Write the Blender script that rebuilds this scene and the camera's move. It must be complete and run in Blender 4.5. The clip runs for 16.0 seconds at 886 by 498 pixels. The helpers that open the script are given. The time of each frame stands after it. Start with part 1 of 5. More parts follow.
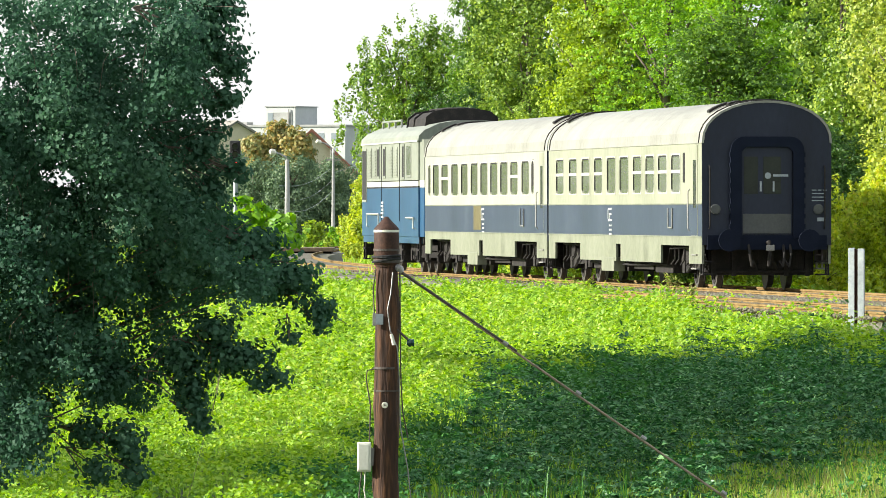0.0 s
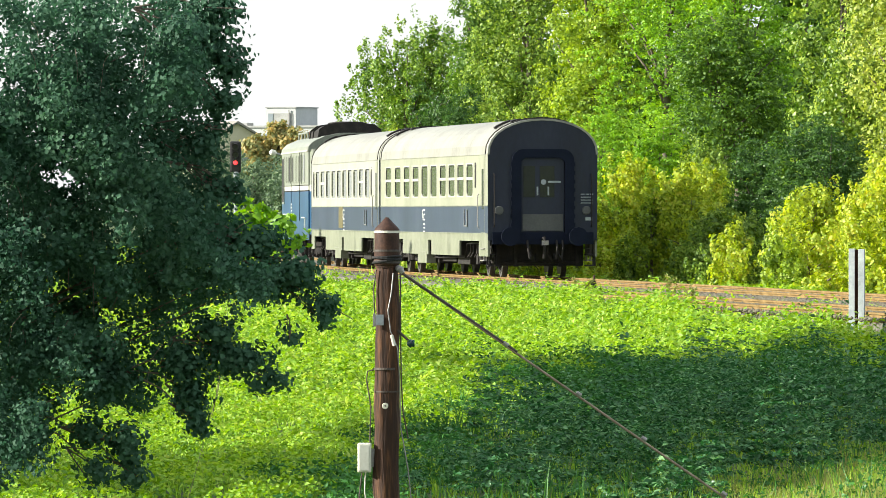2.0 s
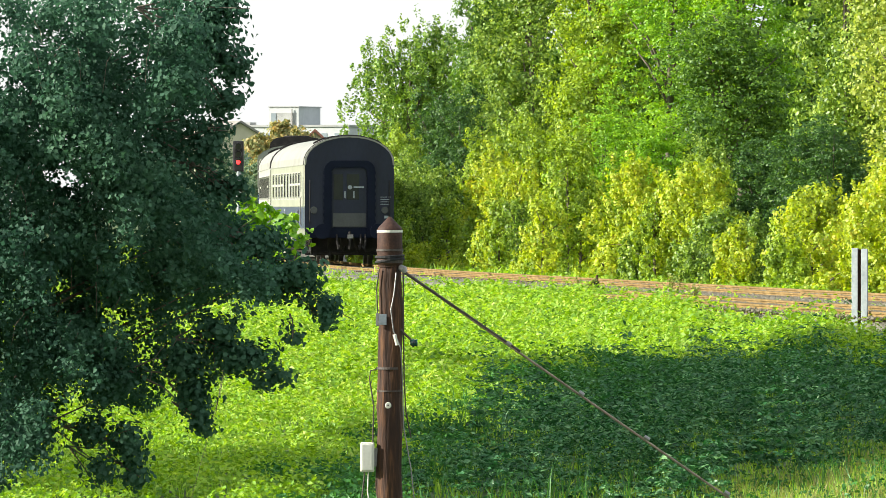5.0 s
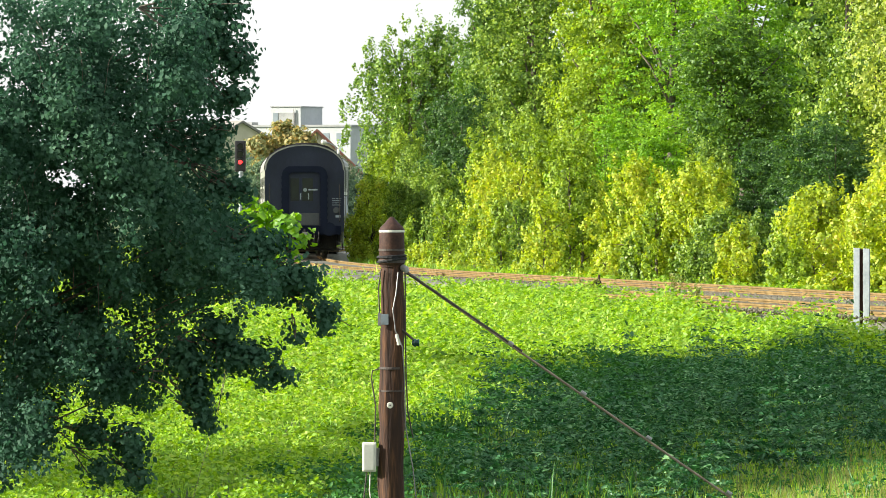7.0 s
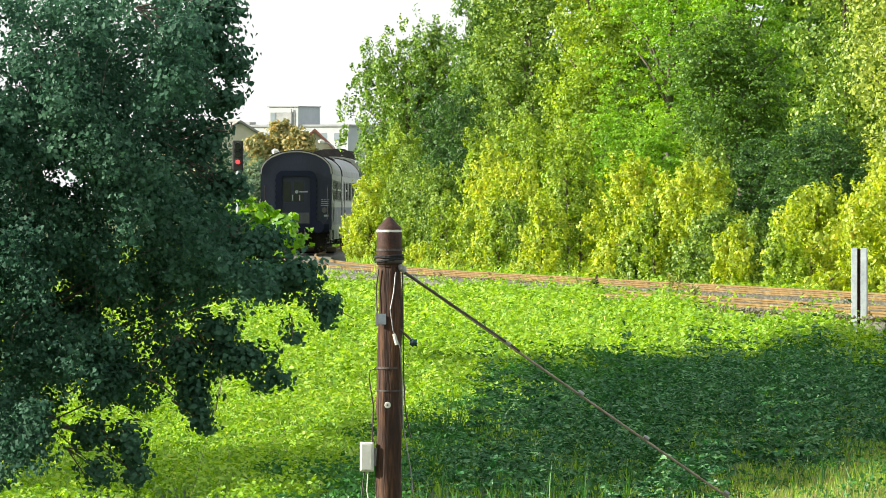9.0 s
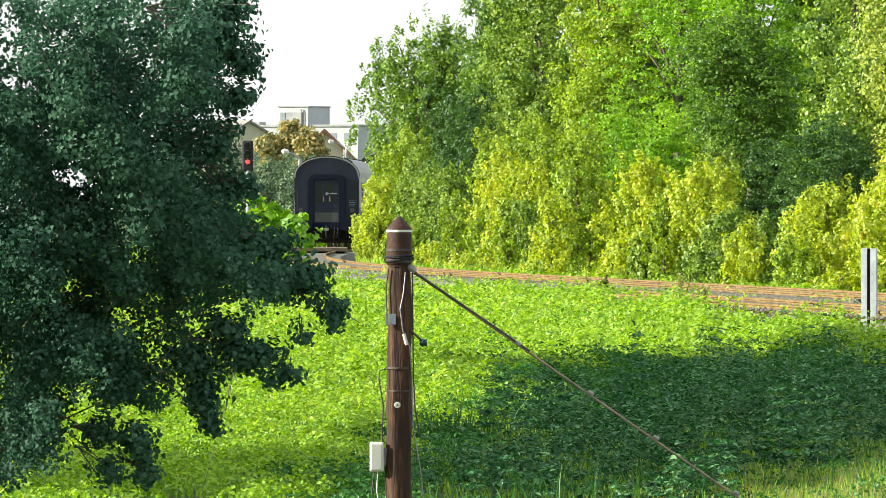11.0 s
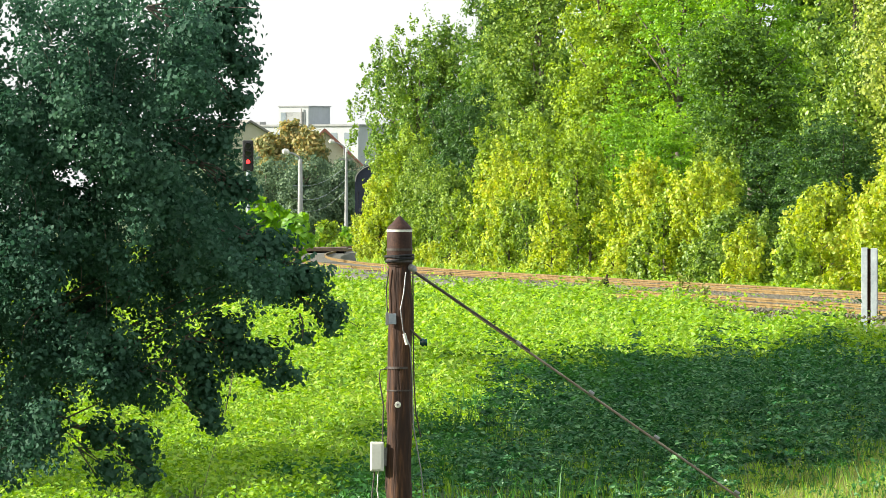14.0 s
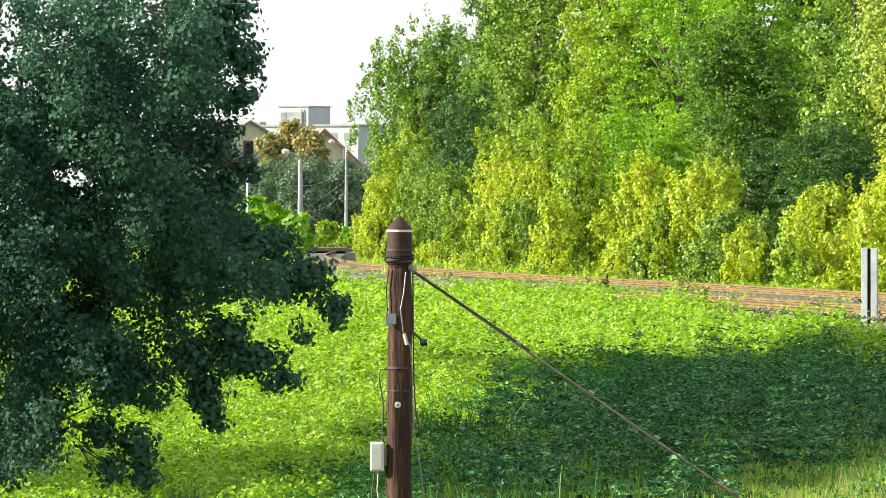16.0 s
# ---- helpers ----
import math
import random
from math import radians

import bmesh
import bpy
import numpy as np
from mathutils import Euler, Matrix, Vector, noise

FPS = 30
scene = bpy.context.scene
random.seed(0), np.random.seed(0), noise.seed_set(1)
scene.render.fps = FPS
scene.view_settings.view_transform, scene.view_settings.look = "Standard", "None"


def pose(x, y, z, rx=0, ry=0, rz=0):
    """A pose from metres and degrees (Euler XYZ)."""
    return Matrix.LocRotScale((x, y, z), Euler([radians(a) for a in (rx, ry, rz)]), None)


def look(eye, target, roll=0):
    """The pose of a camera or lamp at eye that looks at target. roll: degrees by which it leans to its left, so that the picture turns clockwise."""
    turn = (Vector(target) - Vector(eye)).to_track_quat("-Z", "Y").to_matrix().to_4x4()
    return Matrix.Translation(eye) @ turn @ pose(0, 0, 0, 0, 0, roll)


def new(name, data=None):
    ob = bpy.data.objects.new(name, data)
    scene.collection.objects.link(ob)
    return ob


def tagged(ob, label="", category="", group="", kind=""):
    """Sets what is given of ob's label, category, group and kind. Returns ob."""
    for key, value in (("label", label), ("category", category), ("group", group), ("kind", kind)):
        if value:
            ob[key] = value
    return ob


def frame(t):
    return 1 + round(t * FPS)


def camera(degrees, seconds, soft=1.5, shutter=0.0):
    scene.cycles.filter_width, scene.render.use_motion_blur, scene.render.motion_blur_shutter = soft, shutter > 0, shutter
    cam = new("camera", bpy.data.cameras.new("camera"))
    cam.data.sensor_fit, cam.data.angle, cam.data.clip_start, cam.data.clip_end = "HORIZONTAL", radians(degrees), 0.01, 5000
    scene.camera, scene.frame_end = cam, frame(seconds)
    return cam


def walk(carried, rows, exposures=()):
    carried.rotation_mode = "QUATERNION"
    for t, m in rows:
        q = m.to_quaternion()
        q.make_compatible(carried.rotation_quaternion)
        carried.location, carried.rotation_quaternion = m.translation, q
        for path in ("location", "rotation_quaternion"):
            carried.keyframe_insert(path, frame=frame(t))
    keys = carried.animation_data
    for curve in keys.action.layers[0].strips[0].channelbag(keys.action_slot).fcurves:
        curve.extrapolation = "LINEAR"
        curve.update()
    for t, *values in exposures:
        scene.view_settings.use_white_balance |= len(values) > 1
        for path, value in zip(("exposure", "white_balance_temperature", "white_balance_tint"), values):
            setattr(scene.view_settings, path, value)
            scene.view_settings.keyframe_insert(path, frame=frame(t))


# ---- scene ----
# World: z = 0 is the top of the rails, y runs away from the camera, x to the right.
cam = camera(5.735, 16.0, soft=0.8)
F = 15650.0
PAN = [(0.0, 0, 0), (0.5, -0.3, 1.2), (1.0, 0.0, 1.2), (1.5, 1.0, 0.5), (2.0, 0.7, 1.3), (2.5, 1.2, 1.3), (3.0, 1.0, 1.3),
       (3.5, 1.2, 1.3), (4.0, 3.0, 1.2), (4.2, 3.8, 1.0), (6.3, 8.0, 0.2), (6.5, 8.5, 0.2), (7.0, 9.3, 0.2), (7.5, 9.3, 0.8),
       (8.0, 8.0, -0.4), (8.5, 6.5, -0.2), (9.0, 5.0, -0.2), (9.2, 5.0, -0.2), (11.3, 24.0, -0.2), (11.5, 24.2, -0.2),
       (12.0, 23.0, -0.3), (12.5, 23.0, -0.3), (13.0, 23.0, -0.6), (13.5, 23.0, -0.8), (14.0, 23.0, -0.6), (16.0, 23.0, -0.4)]
EYE = (0.0, 0.0, 1.67)
walk(cam, [(t, look(EYE, (-100 * dx / F, 100, 1.67 - 100 * (66.4 - dy) / F))) for t, dx, dy in PAN])

# ---- light ----
SUN_EL, SUN_AZ = radians(22), radians(-94)          # azimuth from +y, clockwise seen from above
sun_dir = Vector((math.sin(SUN_AZ) * math.cos(SUN_EL), math.cos(SUN_AZ) * math.cos(SUN_EL), math.sin(SUN_EL)))
world = bpy.data.worlds.new("sky")
scene.world = world
world.use_nodes = True
wn = world.node_tree
sky = wn.nodes.new("ShaderNodeTexSky")
sky.sky_type, sky.sun_disc = "NISHITA", False
sky.sun_elevation, sky.sun_rotation = SUN_EL, SUN_AZ
sky.air_density, sky.dust_density, sky.ozone_density = 1.0, 1.0, 1.0
haze = wn.nodes.new("ShaderNodeMixRGB")              # a bright hazy veil over the whole sky
haze.inputs[0].default_value, haze.inputs[2].default_value = 0.6, (8.2, 8.6, 9.0, 1)
wn.links.new(sky.outputs[0], haze.inputs[1])
wn.links.new(haze.outputs[0], wn.nodes["Background"].inputs[0])
wn.nodes["Background"].inputs[1].default_value = 0.075
sun = new("sun", bpy.data.lights.new("sun", "SUN"))
sun.data.energy, sun.data.angle, sun.data.color = 5.0, radians(0.55), (1.0, 0.95, 0.84)
sun.matrix_world = look(sun_dir * 50, (0, 0, 0))
scene.view_settings.exposure = 1.12


# ---- materials ----
def mat(name, cols, rough=0.7, metal=0.0, scale=4.0, fine=40.0, bump=0.2, spec=0.4, stretch=(1, 1, 1), per_object=0.0):
    """Two scales of colour variation, fine relief; cols: dark, mid, light."""
    m = bpy.data.materials.new(name)
    m.use_nodes = True
    nt = m.node_tree
    b = nt.nodes["Principled BSDF"]
    tc = nt.nodes.new("ShaderNodeTexCoord")
    mp = nt.nodes.new("ShaderNodeMapping")
    mp.inputs["Scale"].default_value = stretch
    nt.links.new(tc.outputs["Object"], mp.inputs[0])
    n1 = nt.nodes.new("ShaderNodeTexNoise")
    n1.inputs["Scale"].default_value, n1.inputs["Detail"].default_value = scale, 6
    n2 = nt.nodes.new("ShaderNodeTexNoise")
    n2.inputs["Scale"].default_value, n2.inputs["Detail"].default_value = fine, 3
    for n in (n1, n2):
        nt.links.new(mp.outputs[0], n.inputs["Vector"])
    mx = nt.nodes.new("ShaderNodeMath")
    mx.operation = "MULTIPLY_ADD"
    nt.links.new(n2.outputs[0], mx.inputs[0])
    mx.inputs[1].default_value = 0.4
    mad = nt.nodes.new("ShaderNodeMath")
    mad.operation = "MULTIPLY"
    nt.links.new(n1.outputs[0], mad.inputs[0])
    mad.inputs[1].default_value = 0.6
    nt.links.new(mad.outputs[0], mx.inputs[2])
    ramp = nt.nodes.new("ShaderNodeValToRGB")
    ramp.color_ramp.elements[0].position, ramp.color_ramp.elements[1].position = 0.3, 0.7
    ramp.color_ramp.elements[0].color = (*cols[0], 1)
    ramp.color_ramp.elements[1].color = (*cols[-1], 1)
    if len(cols) == 3:
        ramp.color_ramp.elements.new(0.5).color = (*cols[1], 1)
    nt.links.new(mx.outputs[0], ramp.inputs[0])
    out = ramp.outputs[0]
    if per_object:
        oi = nt.nodes.new("ShaderNodeObjectInfo")
        hsv = nt.nodes.new("ShaderNodeHueSaturation")
        mr = nt.nodes.new("ShaderNodeMapRange")
        mr.inputs[3].default_value, mr.inputs[4].default_value = 1 - per_object, 1 + per_object
        nt.links.new(oi.outputs["Random"], mr.inputs[0])
        nt.links.new(mr.outputs[0], hsv.inputs["Value"])
        nt.links.new(out, hsv.inputs["Color"])
        out = hsv.outputs[0]
    nt.links.new(out, b.inputs["Base Color"])
    b.inputs["Roughness"].default_value, b.inputs["Metallic"].default_value = rough, metal
    b.inputs["Specular IOR Level"].default_value = spec
    if bump:
        bp = nt.nodes.new("ShaderNodeBump")
        bp.inputs["Strength"].default_value, bp.inputs["Distance"].default_value = bump, 0.02
        nt.links.new(mx.outputs[0], bp.inputs["Height"])
        nt.links.new(bp.outputs[0], b.inputs["Normal"])
    return m


def leaf_mat(name, cols, trans=0.35, rough=0.55, gloss=0.035, patch=0.35):
    """Leaves: each island its own tone, larger patches over the crown, light through the blade."""
    m = bpy.data.materials.new(name)
    m.use_nodes = True
    nt = m.node_tree
    nt.nodes.remove(nt.nodes["Principled BSDF"])
    ge = nt.nodes.new("ShaderNodeNewGeometry")
    tc = nt.nodes.new("ShaderNodeTexCoord")
    nz = nt.nodes.new("ShaderNodeTexNoise")
    nz.inputs["Scale"].default_value, nz.inputs["Detail"].default_value = 0.7, 3
    nt.links.new(tc.outputs["Object"], nz.inputs["Vector"])
    mix = nt.nodes.new("ShaderNodeMath")
    mix.operation = "MULTIPLY_ADD"
    nt.links.new(nz.outputs[0], mix.inputs[0])
    mix.inputs[1].default_value = patch * 2
    sc = nt.nodes.new("ShaderNodeMath")
    sc.operation = "MULTIPLY_ADD"
    nt.links.new(ge.outputs["Random Per Island"], sc.inputs[0])
    sc.inputs[1].default_value, sc.inputs[2].default_value = 1 - patch, -patch * 0.5
    nt.links.new(sc.outputs[0], mix.inputs[2])
    ramp = nt.nodes.new("ShaderNodeValToRGB")
    els = ramp.color_ramp.elements
    els[0].color, els[1].color = (*cols[0], 1), (*cols[-1], 1)
    els[0].position, els[1].position = 0.08, 0.92
    for i, c in enumerate(cols[1:-1]):
        els.new((i + 1) / (len(cols) - 1)).color = (*c, 1)
    nt.links.new(mix.outputs[0], ramp.inputs[0])
    d = nt.nodes.new("ShaderNodeBsdfDiffuse")
    tr = nt.nodes.new("ShaderNodeBsdfTranslucent")
    gl = nt.nodes.new("ShaderNodeBsdfGlossy")
    gl.inputs["Roughness"].default_value = rough
    warm = nt.nodes.new("ShaderNodeHueSaturation")
    warm.inputs["Hue"].default_value, warm.inputs["Saturation"].default_value, warm.inputs["Value"].default_value = 0.485, 1.1, 1.35
    nt.links.new(ramp.outputs[0], d.inputs[0])
    nt.links.new(ramp.outputs[0], warm.inputs["Color"])
    nt.links.new(warm.outputs[0], tr.inputs[0])
    m1, m2 = nt.nodes.new("ShaderNodeMixShader"), nt.nodes.new("ShaderNodeMixShader")
    m1.inputs[0].default_value, m2.inputs[0].default_value = trans, gloss
    nt.links.new(d.outputs[0], m1.inputs[1])
    nt.links.new(tr.outputs[0], m1.inputs[2])
    nt.links.new(m1.outputs[0], m2.inputs[1])
    nt.links.new(gl.outputs[0], m2.inputs[2])
    nt.links.new(m2.outputs[0], nt.nodes["Material Output"].inputs[0])
    return m


M_SOIL = mat("meadow soil", [(0.02, 0.03, 0.008), (0.05, 0.09, 0.015), (0.09, 0.14, 0.03)], 0.95, scale=0.6, fine=9, bump=0.6)
M_BALLAST = mat("ballast bed", [(0.07, 0.07, 0.05), (0.13, 0.125, 0.095), (0.21, 0.20, 0.16)], 0.95, scale=3, fine=24, bump=1.0)
M_STONE = mat("ballast stone", [(0.10, 0.092, 0.065), (0.27, 0.25, 0.185)], 0.95, scale=5, fine=30, per_object=0.3, spec=0.1)
M_RAIL = mat("rusty rail", [(0.10, 0.065, 0.028), (0.21, 0.142, 0.06), (0.31, 0.22, 0.10)], 0.9, 0.0, scale=2, fine=30, spec=0.05)
M_RAILTOP = mat("worn rail head", [(0.20, 0.15, 0.09), (0.34, 0.27, 0.17)], 0.6, 0.3, scale=2, fine=20, bump=0.05, spec=0.1)
M_SLEEPER = mat("weathered sleeper", [(0.07, 0.05, 0.035), (0.2, 0.15, 0.1)], 0.9, scale=4, fine=40, per_object=0.25)
M_CREAM = mat("cream coach paint", [(0.176, 0.185, 0.126), (0.277, 0.286, 0.214), (0.319, 0.328, 0.252)], 0.4, scale=0.9, fine=14, bump=0.04, stretch=(1, 1, 0.35))
M_WHITECREAM = mat("fresh cream coach paint", [(0.252, 0.26, 0.21), (0.344, 0.353, 0.294), (0.386, 0.395, 0.336)], 0.4, scale=0.9, fine=14, bump=0.04, stretch=(1, 1, 0.35))
M_COACHBLUE = mat("faded blue coach paint", [(0.0221, 0.034, 0.0578), (0.0314, 0.0467, 0.0782), (0.0467, 0.0638, 0.0978)], 0.45, scale=0.8, fine=14, bump=0.04, stretch=(1, 1, 0.4))
M_SKIRT = mat("grimy cream skirt paint", [(0.103, 0.112, 0.0774), (0.189, 0.202, 0.146), (0.258, 0.267, 0.206)], 0.5, scale=1.3, fine=16, bump=0.05, stretch=(1, 1, 0.5))
M_WHEEL = mat("worn wheel steel", [(0.05, 0.045, 0.04), (0.13, 0.12, 0.11)], 0.5, 0.4, scale=5, fine=40)
M_GREYTILE = mat("weathered grey tiles", [(0.2, 0.19, 0.165), (0.29, 0.275, 0.24)], 0.9, scale=1.2, fine=9, bump=0.2)
M_ENDNAVY = mat("navy end paint", [(0.004, 0.007, 0.018), (0.007, 0.012, 0.028), (0.012, 0.018, 0.036)], 0.5, scale=1.2, fine=16, bump=0.06, stretch=(1, 1, 0.4))
M_ROOF = mat("grey roof paint", [(0.175, 0.175, 0.147), (0.258, 0.258, 0.221), (0.322, 0.322, 0.276)], 0.5, scale=0.7, fine=9, bump=0.06)
M_LOCOBLUE = mat("blue locomotive paint", [(0.0108, 0.045, 0.099), (0.0162, 0.0675, 0.144), (0.0315, 0.0945, 0.18)], 0.35, scale=0.9, fine=12, bump=0.04, stretch=(1, 1, 0.4))
M_LOCOGREY = mat("pale grey locomotive paint", [(0.15, 0.167, 0.132), (0.22, 0.238, 0.194), (0.282, 0.299, 0.246)], 0.45, scale=0.9, fine=12, bump=0.05, stretch=(1, 1, 0.4))
M_STRIPE = mat("white stripe paint", [(0.46, 0.46, 0.4), (0.58, 0.58, 0.52)], 0.45, scale=2, fine=20, bump=0.03)
# Greenish base colour paints the reflection of trees and sky.
M_GLASSDARK = mat("window glass with reflection tint", [(0.085, 0.102, 0.068), (0.145, 0.162, 0.111)], 0.08, scale=1.5, fine=20, bump=0.0, spec=0.25)
M_DOORGLASS = mat("dusty dark door glass", [(0.012, 0.016, 0.012), (0.03, 0.037, 0.028)], 0.2, scale=2, fine=20, bump=0.0, spec=0.25)
M_DULL = mat("dull grey door plate", [(0.05, 0.054, 0.054), (0.09, 0.095, 0.09)], 0.7, scale=2, fine=20, bump=0.05)
M_FRAME = mat("pale window frame", [(0.384, 0.384, 0.32), (0.48, 0.48, 0.424)], 0.4, scale=5, fine=40, bump=0.03)
M_BELLOWS = mat("dusty black rubber bellows", [(0.004, 0.007, 0.016), (0.009, 0.013, 0.027)], 0.85, scale=3, fine=30, spec=0.15)
# Soot black taken darker, to carry the shade below the train as well.
M_UNDER = mat("sooty shade-dark underframe steel", [(0.006, 0.006, 0.006), (0.015, 0.013, 0.012), (0.04, 0.034, 0.028)], 0.85, 0.0, scale=4, fine=30)
M_RUBBER = mat("black rubber", [(0.01, 0.01, 0.01), (0.025, 0.025, 0.025)], 0.8, scale=6, fine=40)
M_STEEL = mat("worn grey steel", [(0.2, 0.19, 0.18), (0.36, 0.35, 0.33)], 0.5, 0.5, scale=5, fine=40)
M_LETTER = mat("white lettering paint", [(0.36, 0.372, 0.372), (0.45, 0.456, 0.45)], 0.5, scale=5, fine=40, bump=0)
M_OLIVE = mat("olive yellow board", [(0.08, 0.068, 0.028), (0.128, 0.112, 0.048)], 0.6, scale=4, fine=40)
M_POLE = mat("tarred wooden pole", [(0.008, 0.0035, 0.002), (0.040, 0.016, 0.006), (0.16, 0.07, 0.024)], 0.8, scale=3.2, fine=17, bump=1.0, stretch=(3.2, 3.2, 0.34))
M_GLAZE = mat("dark green glaze", [(0.006, 0.035, 0.03), (0.015, 0.07, 0.06)], 0.15, scale=6, fine=40, bump=0)
M_CAP = mat("rusty pole cap", [(0.02, 0.009, 0.006), (0.05, 0.021, 0.012), (0.085, 0.04, 0.022)], 0.7, 0.1, scale=8, fine=50, bump=0.3)
M_WHITE = mat("white plastic", [(0.6, 0.58, 0.48), (0.74, 0.72, 0.62)], 0.45, scale=6, fine=40, bump=0.05)
M_CABLE = mat("dark cable", [(0.03, 0.024, 0.02), (0.09, 0.07, 0.055)], 0.6, scale=20, fine=90)
M_ZINC = mat("galvanised steel", [(0.22, 0.25, 0.27), (0.38, 0.42, 0.44)], 0.45, 0.4, scale=5, fine=30, bump=0.08)
M_STRAND = mat("rusty steel strand", [(0.14, 0.105, 0.075), (0.27, 0.21, 0.155), (0.36, 0.29, 0.22)], 0.6, 0.2, scale=6, fine=60, bump=0.2)
M_CONCRETE = mat("pale concrete", [(0.24, 0.245, 0.235), (0.34, 0.345, 0.33), (0.42, 0.425, 0.41)], 0.9, scale=0.6, fine=6, bump=0.15)
M_TOWER = mat("pale grey render", [(0.40, 0.42, 0.41), (0.50, 0.52, 0.51)], 0.9, scale=0.15, fine=1.2, bump=0.05)
# Panes are paled in the base colour to look seen through haze.
M_FARWIN = mat("far window glass paled by haze", [(0.18, 0.22, 0.24), (0.27, 0.31, 0.33)], 0.3, scale=1, fine=5, bump=0)
M_TILE = mat("red roof tiles", [(0.2, 0.08, 0.055), (0.3, 0.13, 0.09)], 0.9, scale=1.5, fine=10, bump=0.3)
M_OCHRE = mat("ochre render", [(0.5, 0.46, 0.32), (0.62, 0.58, 0.42)], 0.9, scale=0.8, fine=8)
M_BARK = mat("grey brown bark", [(0.05, 0.04, 0.03), (0.12, 0.1, 0.075), (0.2, 0.17, 0.13)], 0.9, scale=4, fine=30, bump=0.8, stretch=(1, 1, 0.3))
M_SIGNAL = mat("black signal housing", [(0.012, 0.012, 0.012), (0.03, 0.03, 0.03)], 0.6, scale=4, fine=30)
M_RED = bpy.data.materials.new("red signal lens")
M_RED.use_nodes = True
M_RED.node_tree.nodes["Principled BSDF"].inputs["Base Color"].default_value = (0.5, 0.01, 0.01, 1)
M_RED.node_tree.nodes["Principled BSDF"].inputs["Emission Color"].default_value = (1.0, 0.03, 0.03, 1)
M_RED.node_tree.nodes["Principled BSDF"].inputs["Emission Strength"].default_value = 2.0

# Dark bluish tones hold the crown's shade, broad patches its softer lit zones.
L_FORESHADE = leaf_mat("poplar leaf", [(0.025, 0.071, 0.045), (0.050, 0.127, 0.073), (0.092, 0.195, 0.108)], 0.3, 0.7, 0.02, 0.72)
L_DARK = leaf_mat("deep green leaf", [(0.035, 0.095, 0.014), (0.095, 0.205, 0.026), (0.21, 0.36, 0.05)], 0.42)
# Leaf colour darkened to stand in for shadow behind the hedge.
L_SHADE = leaf_mat("acacia leaf darkened for shade", [(0.022, 0.065, 0.014), (0.052, 0.135, 0.025), (0.12, 0.24, 0.045)], 0.38)
L_GREEN = leaf_mat("fresh green leaf", [(0.09, 0.165, 0.016), (0.25, 0.38, 0.034), (0.47, 0.60, 0.08)], 0.42)
L_POPLAR = leaf_mat("glossy green poplar leaf", [(0.04, 0.105, 0.016), (0.16, 0.30, 0.034), (0.38, 0.55, 0.085)], 0.36, 0.4, 0.05)
L_OLIVE = leaf_mat("olive green leaf", [(0.055, 0.12, 0.018), (0.175, 0.295, 0.04), (0.43, 0.555, 0.115)], 0.44, 0.45, 0.03)
L_PALE = leaf_mat("pale olive leaf", [(0.13, 0.19, 0.03), (0.33, 0.43, 0.07), (0.60, 0.66, 0.18)], 0.46, 0.45, 0.03)
L_ACACIA = leaf_mat("acacia leaf", [(0.10, 0.25, 0.018), (0.22, 0.42, 0.036), (0.38, 0.60, 0.075)], 0.48)
L_YELLOW = leaf_mat("yellowing leaf", [(0.12, 0.19, 0.018), (0.31, 0.425, 0.036), (0.49, 0.585, 0.06), (0.58, 0.52, 0.07)], 0.42)
L_OCHRE = leaf_mat("autumn ochre leaf", [(0.11, 0.16, 0.055), (0.25, 0.25, 0.08), (0.46, 0.33, 0.11)], 0.35)
# Aerial haze is mixed into this greyed, bluish leaf colour.
L_FAR = leaf_mat("haze-toned distant leaf", [(0.07, 0.125, 0.07), (0.115, 0.19, 0.10), (0.20, 0.28, 0.14)], 0.35)
L_LIME = leaf_mat("sunlit lime leaf", [(0.10, 0.26, 0.02), (0.18, 0.38, 0.03), (0.28, 0.48, 0.06)], 0.5)
L_GRASS = leaf_mat("meadow grass", [(0.06, 0.17, 0.010), (0.18, 0.365, 0.024), (0.335, 0.54, 0.055), (0.50, 0.61, 0.14)], 0.44)
# Weed green kept dark, so part of the meadow's shade is in the colour.
L_SHADEWEED = leaf_mat("shade-dark broad weed leaf", [(0.016, 0.075, 0.014), (0.045, 0.17, 0.030), (0.09, 0.26, 0.05)], 0.3, 0.5, 0.03, 0.5)
# Pale end of the ramp paints sky highlights, dark end the shaded gaps.
L_NETTLE = leaf_mat("nettle leaf with painted sky highlights", [(0.009, 0.055, 0.016), (0.036, 0.155, 0.045), (0.24, 0.44, 0.18)], 0.25, 0.45, 0.05, 0.5)
L_DRY = leaf_mat("dry grass", [(0.15, 0.23, 0.035), (0.27, 0.31, 0.07), (0.44, 0.36, 0.14)], 0.35)


# ---- mesh helpers ----
def part(name, bm, material, parent=None, label="", smooth=False):
    me = bpy.data.meshes.new(name)
    bmesh.ops.recalc_face_normals(bm, faces=bm.faces)
    bm.to_mesh(me)
    bm.free()
    if smooth:
        for p in me.polygons:
            p.use_smooth = True
    me.materials.append(material)
    ob = new(name, me)
    ob.parent = parent
    return tagged(ob, label)


def empty(name, m, label, category, group="", kind=""):
    ob = new(name)
    ob.matrix_basis = m
    return tagged(ob, label, category, group, kind)


